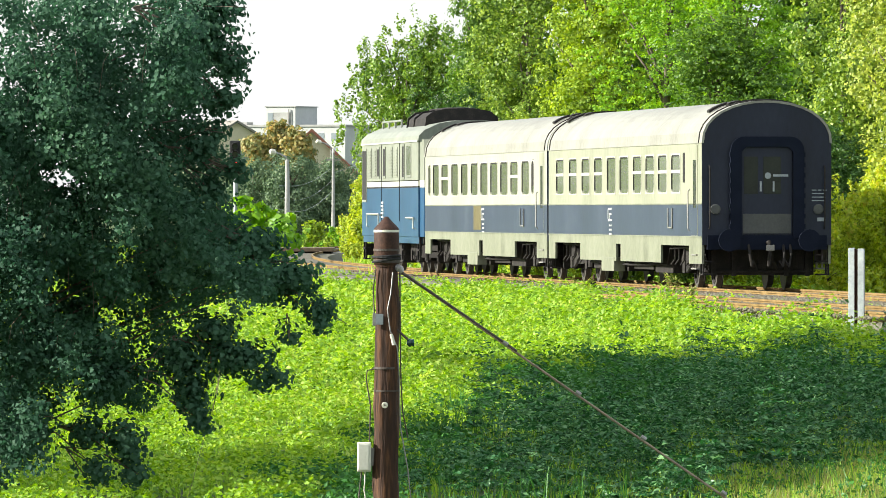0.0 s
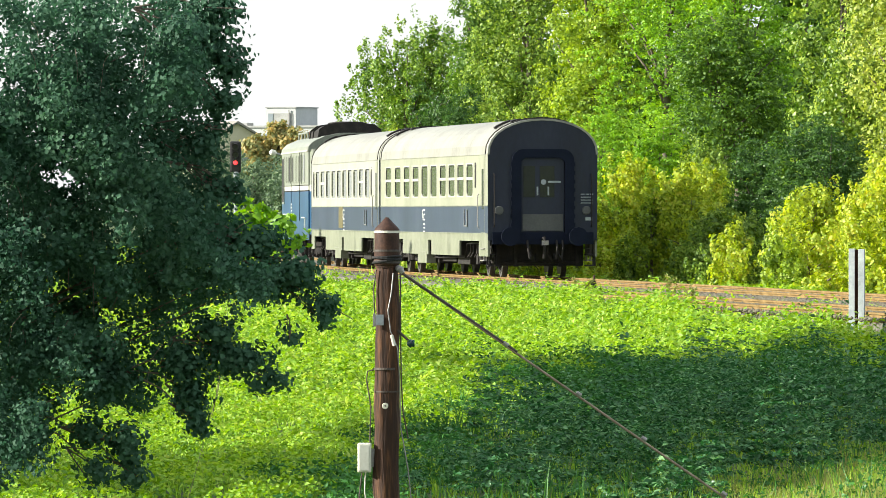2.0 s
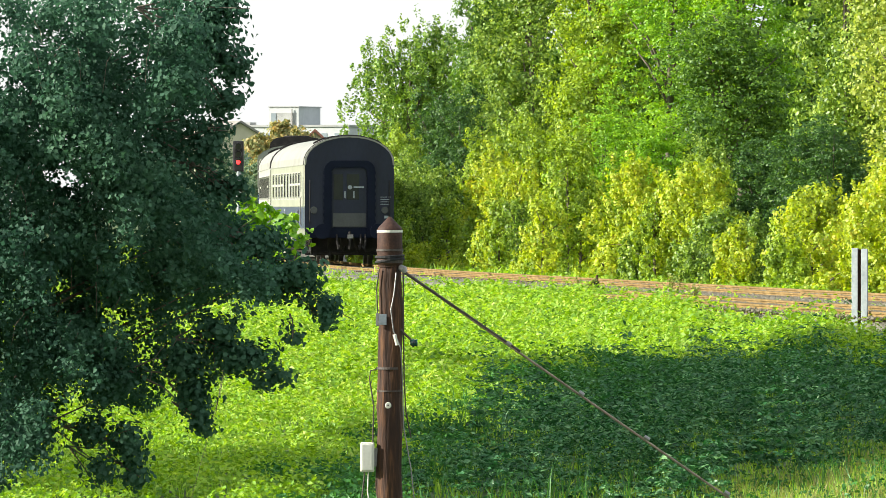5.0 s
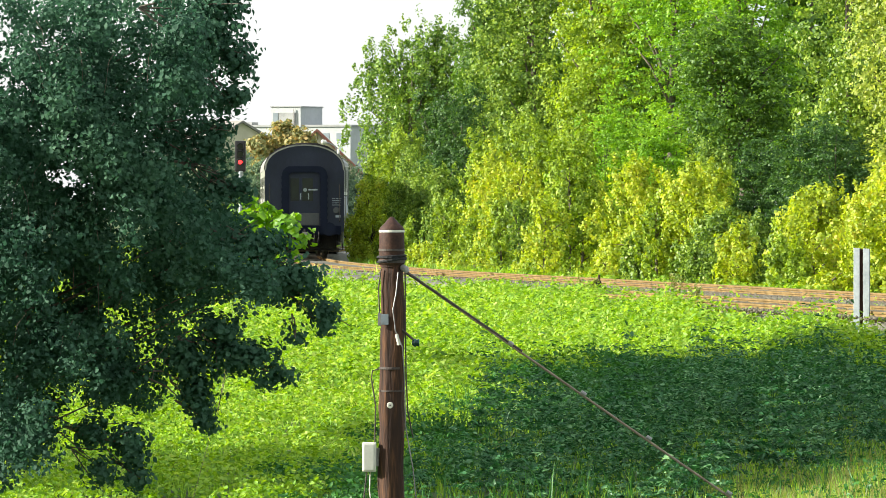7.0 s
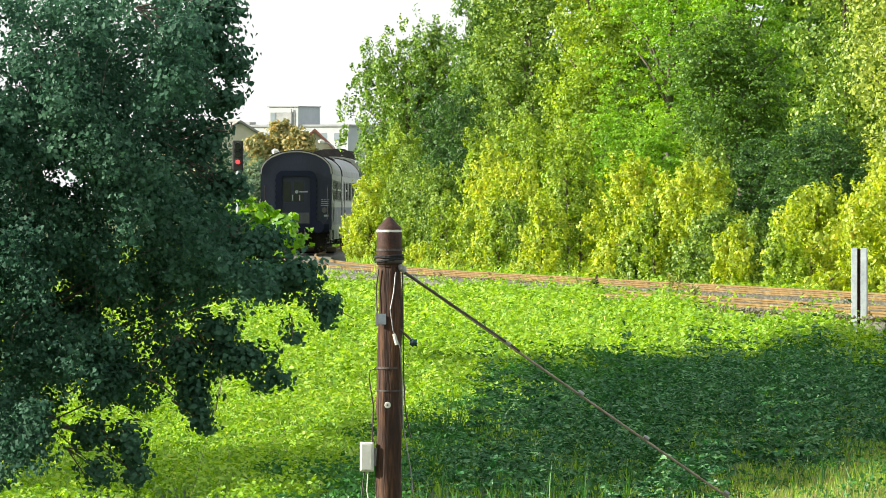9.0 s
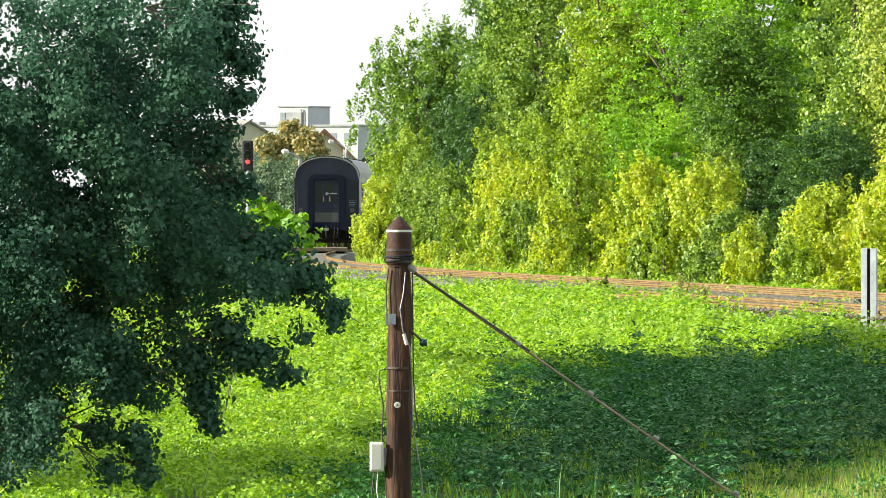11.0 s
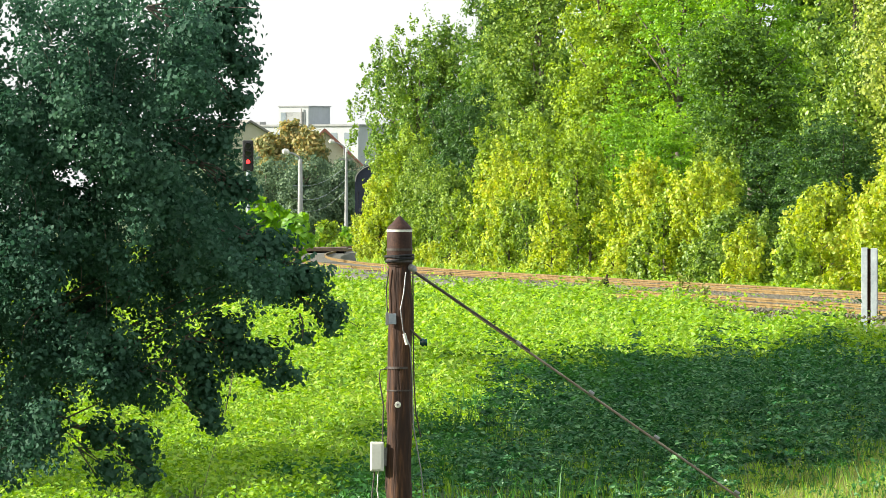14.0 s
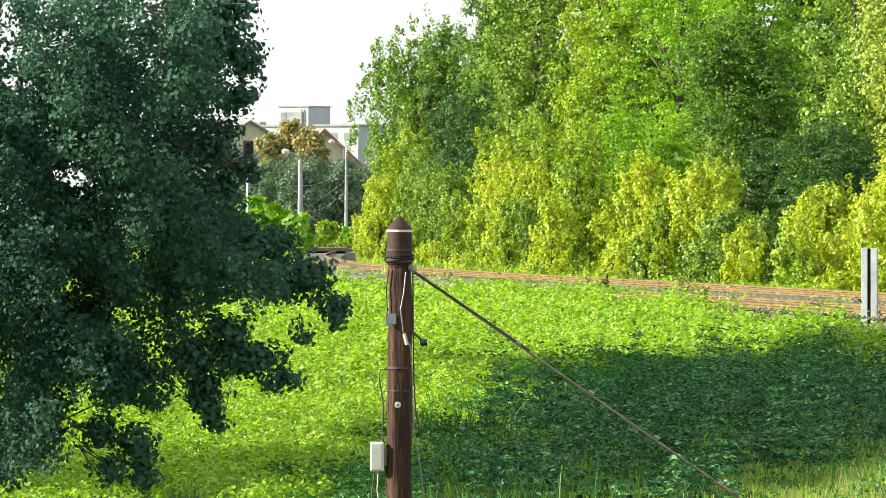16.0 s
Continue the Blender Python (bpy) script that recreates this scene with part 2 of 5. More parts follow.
def bx(x0, x1, y0, y1, z0, z1, bevel=0.0, bm=None):
    own = bm is None
    bm = bm or bmesh.new()
    vs = [bm.verts.new((x, y, z)) for x in (x0, x1) for y in (y0, y1) for z in (z0, z1)]
    fs = [bm.faces.new([vs[i] for i in q]) for q in ((0, 1, 3, 2), (4, 6, 7, 5), (0, 4, 5, 1), (2, 3, 7, 6), (0, 2, 6, 4), (1, 5, 7, 3))]
    if bevel and own:
        bmesh.ops.bevel(bm, geom=bm.edges[:], offset=bevel, segments=2, affect="EDGES", profile=0.6)
    return bm


def tube(path, radii, sides=10, bm=None, caps=True):
    """A tapered tube along a list of points."""
    bm = bm or bmesh.new()
    pts = [Vector(p) for p in path]
    if not hasattr(radii, "__len__"):
        radii = [radii] * len(pts)
    rings = []
    side = None
    for i, p in enumerate(pts):
        d = (pts[min(i + 1, len(pts) - 1)] - pts[max(i - 1, 0)]).normalized()
        ref = side if side is not None else (Vector((0, 0, 1)) if abs(d.z) < 0.9 else Vector((1, 0, 0)))
        u = (ref - d * ref.dot(d)).normalized()
        side = u
        w = d.cross(u)
        rings.append([bm.verts.new(p + radii[i] * (u * math.cos(a) + w * math.sin(a))) for a in [2 * math.pi * k / sides for k in range(sides)]])
    for r0, r1 in zip(rings, rings[1:]):
        for k in range(sides):
            bm.faces.new((r0[k], r0[(k + 1) % sides], r1[(k + 1) % sides], r1[k]))
    if caps:
        bm.faces.new(rings[0][::-1])
        bm.faces.new(rings[-1])
    return bm


def prism(outline, axis, a0, a1, bm=None):
    """A closed outline swept along an axis: 'x' takes (y, z), 'y' takes (x, z), 'z' takes (x, y)."""
    bm = bm or bmesh.new()

    def place(p, a):
        return {"x": (a, p[0], p[1]), "y": (p[0], a, p[1]), "z": (p[0], p[1], a)}[axis]
    r0 = [bm.verts.new(place(p, a0)) for p in outline]
    r1 = [bm.verts.new(place(p, a1)) for p in outline]
    n = len(outline)
    for k in range(n):
        bm.faces.new((r0[k], r0[(k + 1) % n], r1[(k + 1) % n], r1[k]))
    bm.faces.new(r0[::-1])
    bm.faces.new(r1)
    return bm


def mesh_from(name, verts, faces, material, parent=None, smooth=False):
    me = bpy.data.meshes.new(name)
    me.vertices.add(len(verts))
    me.vertices.foreach_set("co", np.asarray(verts, dtype=np.float32).ravel())
    faces = np.asarray(faces, dtype=np.int32)
    n, k = faces.shape
    me.loops.add(n * k)
    me.loops.foreach_set("vertex_index", faces.ravel())
    me.polygons.add(n)
    me.polygons.foreach_set("loop_start", np.arange(0, n * k, k, dtype=np.int32))
    me.update(calc_edges=True)
    me.validate()
    if smooth:
        me.polygons.foreach_set("use_smooth", np.ones(n, dtype=bool))
    me.materials.append(material)
    ob = new(name, me)
    ob.parent = parent
    return ob


def unit(v):
    return v / np.maximum(np.linalg.norm(v, axis=1, keepdims=True), 1e-6)


def leaves_mesh(name, centres, normals, size, material, parent, rng, wide=0.75, fold=0.25, vary=0.35, rounded=False):
    """Folded pointed leaves: four corners, two triangles over the middle rib."""
    n = len(centres)
    nrm = unit(normals)
    t = unit(np.cross(nrm, rng.normal(size=(n, 3))))
    b = np.cross(nrm, t)
    s = size * (1 + vary * rng.uniform(-1, 1, (n, 1)))
    w = s * wide * 0.5
    base, tip = centres - t * s * 0.5, centres + t * s * 0.5
    mid = centres - t * s * 0.12
    if rounded:
        lo, hi = centres - t * s * 0.28, centres + t * s * 0.1
        up = nrm * s * fold * 0.45
        v = np.stack([base, lo - b * w + up, hi - b * w * 0.8 + up, tip, hi + b * w * 0.8 + up, lo + b * w + up], axis=1).reshape(-1, 3)
        i = np.arange(n)[:, None] * 6
        f = np.concatenate([i + np.array([q]) for q in ([0, 1, 2], [0, 2, 3], [0, 3, 4], [0, 4, 5])], axis=0)
        return mesh_from(name, v, f, material, parent)
    lft, rgt = mid + b * w + nrm * s * fold * 0.5, mid - b * w + nrm * s * fold * 0.5
    v = np.stack([base, rgt, tip, lft], axis=1).reshape(-1, 3)
    i = np.arange(n)[:, None] * 4
    f = np.concatenate([i + np.array([[0, 1, 2]]), i + np.array([[0, 2, 3]])], axis=0)
    return mesh_from(name, v, f, material, parent)


HABIT = {"tuft": ((0.0, 0.0), 0.0, 1.0, 0.8, 0.6), "shoot": ((0.55, 0.9), 1.6, 0.78, 1.0, 0.6), "fan": ((1.0, -0.12), 1.8, 0.85, 0.4, 0.35)}


def crown_points(blobs, clumps, per, spread, rng, shell=0.8, habit="tuft"):
    """Tufts, upright shoots or flat fans of leaves on the skins of lumpy ellipsoids (x, y, z, rx, ry, rz)."""
    (out, lift), length, width, flat, face = HABIT[habit]
    bl = np.array(blobs, dtype=float)
    wts = (bl[:, 3] * bl[:, 4] * bl[:, 5]) ** (2 / 3)
    pick = rng.choice(len(bl), clumps, p=wts / wts.sum())
    d = unit(rng.normal(size=(clumps, 3)))
    r = shell + (1 - shell) * rng.uniform(0, 1, (clumps, 1))
    r = r * (1 + 0.09 * rng.normal(size=(clumps, 1)))
    c = bl[pick, :3] + d * r * bl[pick, 3:]
    axis = unit(d * np.array([1, 1, 0.35]) * out + np.array([0, 0, lift]) + rng.normal(size=(clumps, 3)) * 0.18)
    n = clumps * per
    tuft = unit(rng.normal(size=(n, 3)))
    size = np.repeat(spread * rng.uniform(0.55, 1.35, (clumps, 1)), per, axis=0)
    along = rng.uniform(-0.45, 0.55, (n, 1))
    off = tuft * size * width * (1 - 0.55 * (along + 0.45) * (length > 0)) * rng.uniform(0.15, 1.0, (n, 1)) ** 0.5 * np.array([1, 1, flat])
    off += np.repeat(axis, per, axis=0) * size * length * along
    nrm = np.repeat(d, per, axis=0) * face + tuft * 0.75 + rng.normal(size=(n, 3)) * 0.42 + np.array([0, 0, 0.9 if habit == "fan" else 0.25])
    return np.repeat(c, per, axis=0) + off, nrm, c


def gz(x, y):
    """Height of the ground: the camera's bank, a hollow, then the slope up to the railway."""
    x, y = np.asarray(x, dtype=float), np.asarray(y, dtype=float)
    z = np.interp(y, [-60, 5, 14, 30, 50, 66, 86, 100, 118, 140, 160, 185], [0.0, 0.0, -0.3, -1.4, -3.2, -4.2, -3.6, -1.68, -1.28, -0.85, -0.52, -0.42])
    return z + 0.05 * np.sin(x * 0.7 + y * 0.13) * np.sin(y * 0.21 + 1.0)


def tree(name, x, y, height, trunk_r, blobs, leaf, n_clumps, per, size, spread, label, seed, lean=0.0, limbs=7, group="", category="tree", wide=0.75, habit="tuft"):
    """A tapered trunk with limbs into the crown, and a crown of many small leaves. Blobs are relative to the foot."""
    rng = np.random.default_rng(seed)
    z0 = float(gz(x, y)) - 0.05
    t = empty(name, pose(x, y, z0), label, category, group)
    pts, nrm, c = crown_points(blobs, n_clumps, per, spread, rng, habit=habit)
    path = [(lean * h * h * height + 0.05 * height * 0.1 * math.sin(5 * h + seed), 0.04 * height * 0.1 * math.cos(4 * h), h * height) for h in (0, 0.15, 0.35, 0.55, 0.75, 0.92)]
    bm = tube(path, [trunk_r * k for k in (1.15, 0.95, 0.75, 0.55, 0.35, 0.12)], 9)
    for k in range(limbs):
        e = c[rng.integers(len(c))]
        h = min(0.85, max(0.12, 0.7 * e[2] / height))
        s = Vector((lean * h * h * height, 0, h * height))
        e = Vector(e)
        m = s.lerp(e, 0.5) + Vector((0, 0, 0.08 * (e - s).length))
        tube([s, m, e], [trunk_r * 0.42, trunk_r * 0.26, trunk_r * 0.07], 6, bm)
    part("trunk", bm, M_BARK, t, smooth=True)
    tagged(leaves_mesh("crown", pts, nrm, size, leaf, t, rng, wide), kind="stuff")
    return t


# ---- the line of the railway ----
GY = np.arange(20.0, 900.0, 0.5)
SLOPE = np.interp(GY, [235, 260, 283, 313, 345, 371, 415, 520, 620], [-0.125, -0.096, -0.072, -0.040, -0.011, 0.012, 0.040, 0.10, 0.13])
GX = np.concatenate([[0], np.cumsum((SLOPE[1:] + SLOPE[:-1]) * 0.25)])
GX += 6.97 - np.interp(190.0, GY, GX)
GS = np.concatenate([[0], np.cumsum(np.hypot(np.diff(GX), np.diff(GY)))])
S_REAR = float(np.interp(190.0, GY, GS))
SPEED = 17.8


def rail_at(s, off=0.0):
    """Point of the line at that length along it, off metres to its right, and its heading."""
    y, x, k = np.interp(s, GS, GY), np.interp(s, GS, GX), np.interp(np.interp(s, GS, GY), GY, SLOPE)
    q = np.hypot(1, k)
    return x + off / q, y - off * k / q, -math.degrees(math.atan(k))


def s_of(y):
    return float(np.interp(y, GY, GS))


def track_x(y):
    return np.interp(y, GY, GX)


# ---- ground and railway ----
def ground():
    xs = np.concatenate([[-3000, -1200, -500, -200, -100, -60, -40, -30], np.arange(-24, 25, 1.0), [30, 40, 60, 100, 200, 500, 1200, 3000]])
    ys = np.concatenate([[-60, -30, -10], np.arange(0, 200, 2.0), np.arange(200, 420, 8.0), [450, 520, 650, 900, 1400, 2200, 3200, 4500]])
    gx, gy = np.meshgrid(xs, ys)
    z = gz(gx, gy)
    off = gx - track_x(gy)
    bank = np.clip((7.5 - np.abs(off + 1.5)) / 4.0, 0, 1)
    z = np.where(gy > 60, z * (1 - bank) + bank * np.minimum(-0.42, z + 0.12), z)
    nx, ny = len(xs), len(ys)
    i = (np.arange(ny - 1)[:, None] * nx + np.arange(nx - 1)[None]).ravel()
    f = np.stack([i, i + 1, i + nx + 1, i + nx], axis=1)
    g = mesh_from("ground", np.stack([gx, gy, z], axis=-1).reshape(-1, 3), f, M_SOIL, smooth=True)
    tagged(g, "grassy meadow soil sloping up to the railway", "ground", kind="structure")


ground()

RAIL_SECTION = [(-0.07, -0.17), (0.07, -0.17), (0.07, -0.155), (0.012, -0.13), (0.012, -0.045), (0.036, -0.035), (0.036, 0.0), (-0.036, 0.0), (-0.036, -0.035), (-0.012, -0.045), (-0.012, -0.13), (-0.07, -0.155)]


def railway(name, off, y0, y1, label, w, step=3.0, left=0.0):
    t = empty(name, pose(0, 0, 0), label, "railway track", kind="structure")
    ss = np.arange(s_of(y0), s_of(y1), step)
    for side in (-0.754, 0.754):
        bm = bmesh.new()
        rings = []
        for s in ss:
            rings.append([])
            for u, z in RAIL_SECTION:
                x, y, _ = rail_at(s, off + side + u)
                rings[-1].append(bm.verts.new((x, y, z)))
        n = len(RAIL_SECTION)
        for a, b in zip(rings, rings[1:]):
            for k in range(n):
                bm.faces.new((a[k], a[(k + 1) % n], b[(k + 1) % n], b[k]))
        part("rail", bm, M_RAIL, t, "rusty steel rail")
        bm = bmesh.new()
        prev = None
        for s in ss:
            cur = [bm.verts.new((*rail_at(s, off + side + u)[:2], 0.004)) for u in (-0.022, 0.022)]
            if prev:
                bm.faces.new((prev[0], prev[1], cur[1], cur[0]))
            prev = cur
        part("rail_head", bm, M_RAILTOP, t, "worn bright running surface")
    # ballast bed
    bm = bmesh.new()
    prev = None
    for s in ss:
        cur = []
        for u, z in ((-w * 1.33 - left, -0.55), (-w - left, -0.13), (-0.6, -0.085), (0.6, -0.085), (w, -0.12), (w * 1.33, -0.55)):
            x, y, _ = rail_at(s, off + u)
            cur.append(bm.verts.new((x, y, z + 0.012 * math.sin(s * 1.3 + u))))
        if prev:
            for k in range(5):
                bm.faces.new((prev[k], prev[k + 1], cur[k + 1], cur[k]))
        prev = cur
    part("ballast_bed", bm, M_BALLAST, t, "brown-grey crushed stone ballast")
    return t


track_main = railway("track_main", 0.0, 60, 640, "rusty curved railway track on ballast", 1.35, left=1.6)
track_siding = railway("track_siding", -4.3, 60, 190, "rusty overgrown siding track on ballast", 0.8)


def sleepers(track, off, y0, y1):
    bm = bx(-1.25, 1.25, -0.12, 0.12, -0.22, -0.09, 0.015)
    first = part("sleeper", bm, M_SLEEPER, track)
    s, k = s_of(y0), 0
    rng = random.Random(5)
    while s < s_of(y1):
        ob = first if k == 0 else first.copy()
        if k:
            scene.collection.objects.link(ob)
        x, y, a = rail_at(s, off)
        ob.matrix_basis = pose(x, y, rng.uniform(0.0, 0.02), 0, 0, a + rng.uniform(-0.8, 0.8))
        s += 0.62 + rng.uniform(-0.03, 0.03)
        k += 1


def rail_clips(track, off, y0, y1):
    """Chairs that hold the rail to its sleepers."""
    bm = bx(-0.14, 0.14, -0.09, 0.09, -0.17, -0.10, 0.01)
    first = part("rail_chair", bm, M_RAIL, track)
    s, k = s_of(y0), 0
    while s < s_of(y1):
        ob = first if k == 0 else first.copy()
        if k:
            scene.collection.objects.link(ob)
        x, y, a = rail_at(s, off)
        ob.matrix_basis = pose(x, y, 0.01, 0, 0, a)
        s += 0.62
        k += 1


def ballast(track, off, y0, y1, n, w, seed):
    """Loose crushed stones on the bed."""
    rng = np.random.default_rng(seed)
    s = rng.uniform(s_of(y0), s_of(y1), n)
    u = rng.uniform(-w, w, n)
    x, y, _ = np.vectorize(lambda q, o: rail_at(q, off + o), otypes=[float, float, float])(s, u)
    c = np.stack([x, y, -0.09 - 0.02 * np.abs(u) + rng.uniform(-0.02, 0.025, n)], 1)
    r = rng.uniform(0.02, 0.048, (n, 1))
    corners = np.array([(1, 0, 0), (-1, 0, 0), (0, 1, 0), (0, -1, 0), (0, 0, 0.8), (0, 0, -0.8)])
    a = rng.uniform(0, 2 * np.pi, n)
    rot = np.stack([np.stack([np.cos(a), -np.sin(a), 0 * a], 1), np.stack([np.sin(a), np.cos(a), 0 * a], 1), np.stack([0 * a, 0 * a, 1 + 0 * a], 1)], 1)
    v = c[:, None] + r[:, None] * (np.einsum("nij,kj->nki", rot, corners) * rng.uniform(0.6, 1.25, (n, 6, 1)))
    f = np.array([(0, 2, 4), (2, 1, 4), (1, 3, 4), (3, 0, 4), (2, 0, 5), (1, 2, 5), (3, 1, 5), (0, 3, 5)])
    faces = (np.arange(n)[:, None, None] * 6 + f[None]).reshape(-1, 3)
    tagged(mesh_from("ballast_stones", v.reshape(-1, 3), faces, M_STONE, track), "loose grey crushed stones", kind="stuff")


sleepers(track_main, 0.0, 165, 262)
rail_clips(track_siding, -4.3 - 0.754, 145, 176)
ballast(track_main, 0.0, 160, 225, 14000, 1.5, 21)
ballast(track_siding, -4.3, 140, 180, 9000, 1.1, 22)
ballast(track_siding, -2.2, 150, 205, 15000, 0.9, 23)

# ---- coaches ----
L_COACH = 24.5
HALF = 1.40


def roof_outline(inner=0.0):
    pts = []
    for k in range(17):
        a = math.pi * k / 16
        x = -math.cos(a)
        z = math.sin(a) ** 0.86
        pts.append((x * (HALF + 0.02 - inner), 3.14 + z * (0.92 - inner)))
    return pts


def wheelset(parent, y, r=0.46):
    """A pair of wheels on their axle; it turns as the vehicle rolls."""
    bm = bmesh.new()
    tube([(-0.9, 0, 0), (0.9, 0, 0)], 0.08, 10, bm)
    for s in (-1, 1):
        tube([(s * 0.69, 0, 0), (s * 0.715, 0, 0), (s * 0.72, 0, 0), (s * 0.825, 0, 0)], [r + 0.028, r + 0.028, r, r - 0.005], 28, bm)
    w = part("wheelset", bm, M_WHEEL, parent, "steel wheels with worn treads on an axle")
    w.location = (0, y, r)
    for s in (-1, 1):
        b2 = tube([(s * 0.826, 0, 0), (s * 0.84, 0, 0)], [r * 0.8, r * 0.74], 24)
        for k in range(6):
            a = k * math.pi / 3
            tube([(s * 0.842, math.cos(a) * r * 0.55, math.sin(a) * r * 0.55), (s * 0.86, math.cos(a) * r * 0.55, math.sin(a) * r * 0.55)], 0.05, 8, b2)
        part("wheel_disc", b2, M_UNDER, w, "sooty wheel disc")
    return w


def bogie(parent, y, axles, r=0.46):
    bm = bmesh.new()
    a0, a1 = min(axles), max(axles)
    for s in (-1, 1):
        x0, x1 = sorted((s * 0.93, s * 1.08))
        prism([(y + a0 - 0.55, 0.62), (y + a0 - 0.2, 0.86), (y + a0 + 0.3, 0.86), (y - 0.3, 0.62), (y + 0.3, 0.62), (y + a1 - 0.3, 0.86), (y + a1 + 0.2, 0.86), (y + a1 + 0.55, 0.62), (y + a1 + 0.5, 0.5), (y + 0.4, 0.42), (y - 0.4, 0.42), (y + a0 - 0.5, 0.5)], "x", x0, x1, bm)
        for a in axles:
            bx(s * 1.0 - 0.12, s * 1.0 + 0.16, y + a - 0.16, y + a + 0.16, 0.32, 0.6, bm=bm)
            for d in (-0.26, 0.26):
                tube([(s * 1.02, y + a + d, 0.36), (s * 1.02, y + a + d, 0.72)], 0.085, 8, bm)
        tube([(s * 1.1, y + a0 + 0.1, 0.85), (s * 1.16, y + 0.4, 0.35)], 0.03, 6, bm)
    bx(-0.95, 0.95, y - 0.25, y + 0.25, 0.45, 0.8, bm=bm)
    part("bogie_frame", bm, M_UNDER, parent, "sooty bogie frame with springs")
    return [wheelset(parent, y + a, r) for a in axles]


def glyph_bars(parent, side, y, z, rows, h=0.07, label="white painted lettering"):
    """Unreadable painted writing: small bars, the widths in metres a row."""
    bm = bmesh.new()
    zz = z
    for widths in rows:
        yy = y
        for w in widths:
            bx(min(side * 1.402, side * 1.406), max(side * 1.402, side * 1.406), yy, yy + w, zz - h, zz, bm=bm)
            yy += w + 0.05
        zz -= h + 0.06
    tagged(part("lettering", bm, M_LETTER, parent, label), kind="stuff")


def coach(label, windows, doors_narrow, skirt_cuts, olive=None, lower_logo=0.0, upper=None):
    """windows: (centre along the coach from its rear end, width, split). Local y = 0 is the middle, +y forward."""
    c = empty("passenger_coach", pose(0, 0, 0), label, "railway coach", "coaches of the train")
    y0, y1 = -12.1, 12.1

    def yy(s):
        return s - L_COACH / 2
    for side in (-1, 1):
        xa, xb = sorted((side * (HALF - 0.05), side * HALF))
        bm = bmesh.new()
        bx(xa, xb, y0, y1, 1.84, 2.06, bm=bm)
        bx(xa, xb, y0, y1, 2.94, 3.16, bm=bm)
        edge = y0
        for s, w, _ in sorted(windows):
            bx(xa, xb, edge, yy(s) - w / 2, 2.06, 2.94, bm=bm)
            edge = yy(s) + w / 2
        bx(xa, xb, edge, y1, 2.06, 2.94, bm=bm)
        part("window_band", bm, upper or M_CREAM, c, "cream painted window band")
        part("waist_band", bx(xa, xb, y0, y1, 1.13, 1.84), M_COACHBLUE, c, "faded dark blue waist band")
        # skirt with bogie cut-outs
        bm = bmesh.new()
        bx(xa, xb, y0, y1, 0.93, 1.13, bm=bm)
        edge = y0
        for s0, s1 in sorted(skirt_cuts):
            if yy(s0) > edge:
                bx(xa, xb, edge, yy(s0), 0.54, 0.93, bm=bm)
            edge = yy(s1)
        bx(xa, xb, edge, y1, 0.54, 0.93, bm=bm)
        part("skirt", bm, M_SKIRT, c, "grimy cream lower skirt")
        bm = bmesh.new()
        for z in (1.835, 1.125, 3.16):
            bx(min(side * HALF, side * (HALF + 0.012)), max(side * HALF, side * (HALF + 0.012)), y0, y1, z - 0.012, z + 0.012, bm=bm)
        part("trim_strip", bm, M_SKIRT, c)
        for s, w, split in windows:
            win = bmesh.new()
            f0, f1 = sorted((side * (HALF - 0.03), side * (HALF + 0.008)))
            a, b = yy(s) - w / 2, yy(s) + w / 2
            for r in ((a, a + 0.03, 2.06, 2.94), (b - 0.03, b, 2.06, 2.94), (a + 0.03, b - 0.03, 2.06, 2.09), (a + 0.03, b - 0.03, 2.91, 2.94)):
                bx(f0, f1, *r, bm=win)
            for ye, ys in ((a + 0.03, 1), (b - 0.03, -1)):      # rounded corners
                for ze, zs in ((2.09, 1), (2.91, -1)):
                    prism([(ye, ze), (ye + ys * 0.13, ze), (ye + ys * 0.04, ze + zs * 0.03), (ye, ze + zs * 0.10)], "x", f0, f1, win)
            if split:
                bx(f0, f1, a + 0.03, b - 0.03, 2.51, 2.58, bm=win)
            wo = part("window_frame", win, M_FRAME, c, "pale metal window frame")
            gk = bmesh.new()
            h0, h1 = sorted((side * (HALF - 0.015), side * (HALF + 0.003)))
            for r in ((a + 0.03, a + 0.05, 2.09, 2.91), (b - 0.05, b - 0.03, 2.09, 2.91), (a + 0.05, b - 0.05, 2.88, 2.91)):
                bx(h0, h1, *r, bm=gk)
            part("gasket", gk, M_RUBBER, wo)
            g0, g1 = sorted((side * (HALF - 0.022), side * (HALF - 0.016)))
            for p0, p1 in (((2.09, 2.51), (2.58, 2.91)) if split else ((2.09, 2.91),)):
                part("pane", bx(g0, g1, a + 0.03, b - 0.03, p0, p1), M_GLASSDARK, wo, "greenish window pane with reflection in its colour")
        for s in doors_narrow:
            d0, d1 = sorted((side * HALF, side * (HALF + 0.01)))
            door = part("entrance_door", bx(d0, d1, yy(s) - 0.42, yy(s) + 0.42, 1.14, 3.1, 0.004), M_CREAM, c, "folding entrance door")
            part("door_pane", bx(min(d0, side * 1.412), max(d1, side * 1.414), yy(s) - 0.2, yy(s) + 0.2, 1.75, 2.78, 0.002), M_DOORGLASS, door, "tall narrow dark door pane")
            part("door_lower_panel", bx(min(d0, side * 1.411), max(d1, side * 1.413), yy(s) - 0.41, yy(s) + 0.41, 1.15, 1.83, 0.002), M_COACHBLUE, door)
            hr = tube([(side * 1.43, yy(s) + 0.55, 1.25), (side * 1.47, yy(s) + 0.55, 1.3), (side * 1.47, yy(s) + 0.55, 2.1), (side * 1.43, yy(s) + 0.55, 2.15)], 0.016, 6)
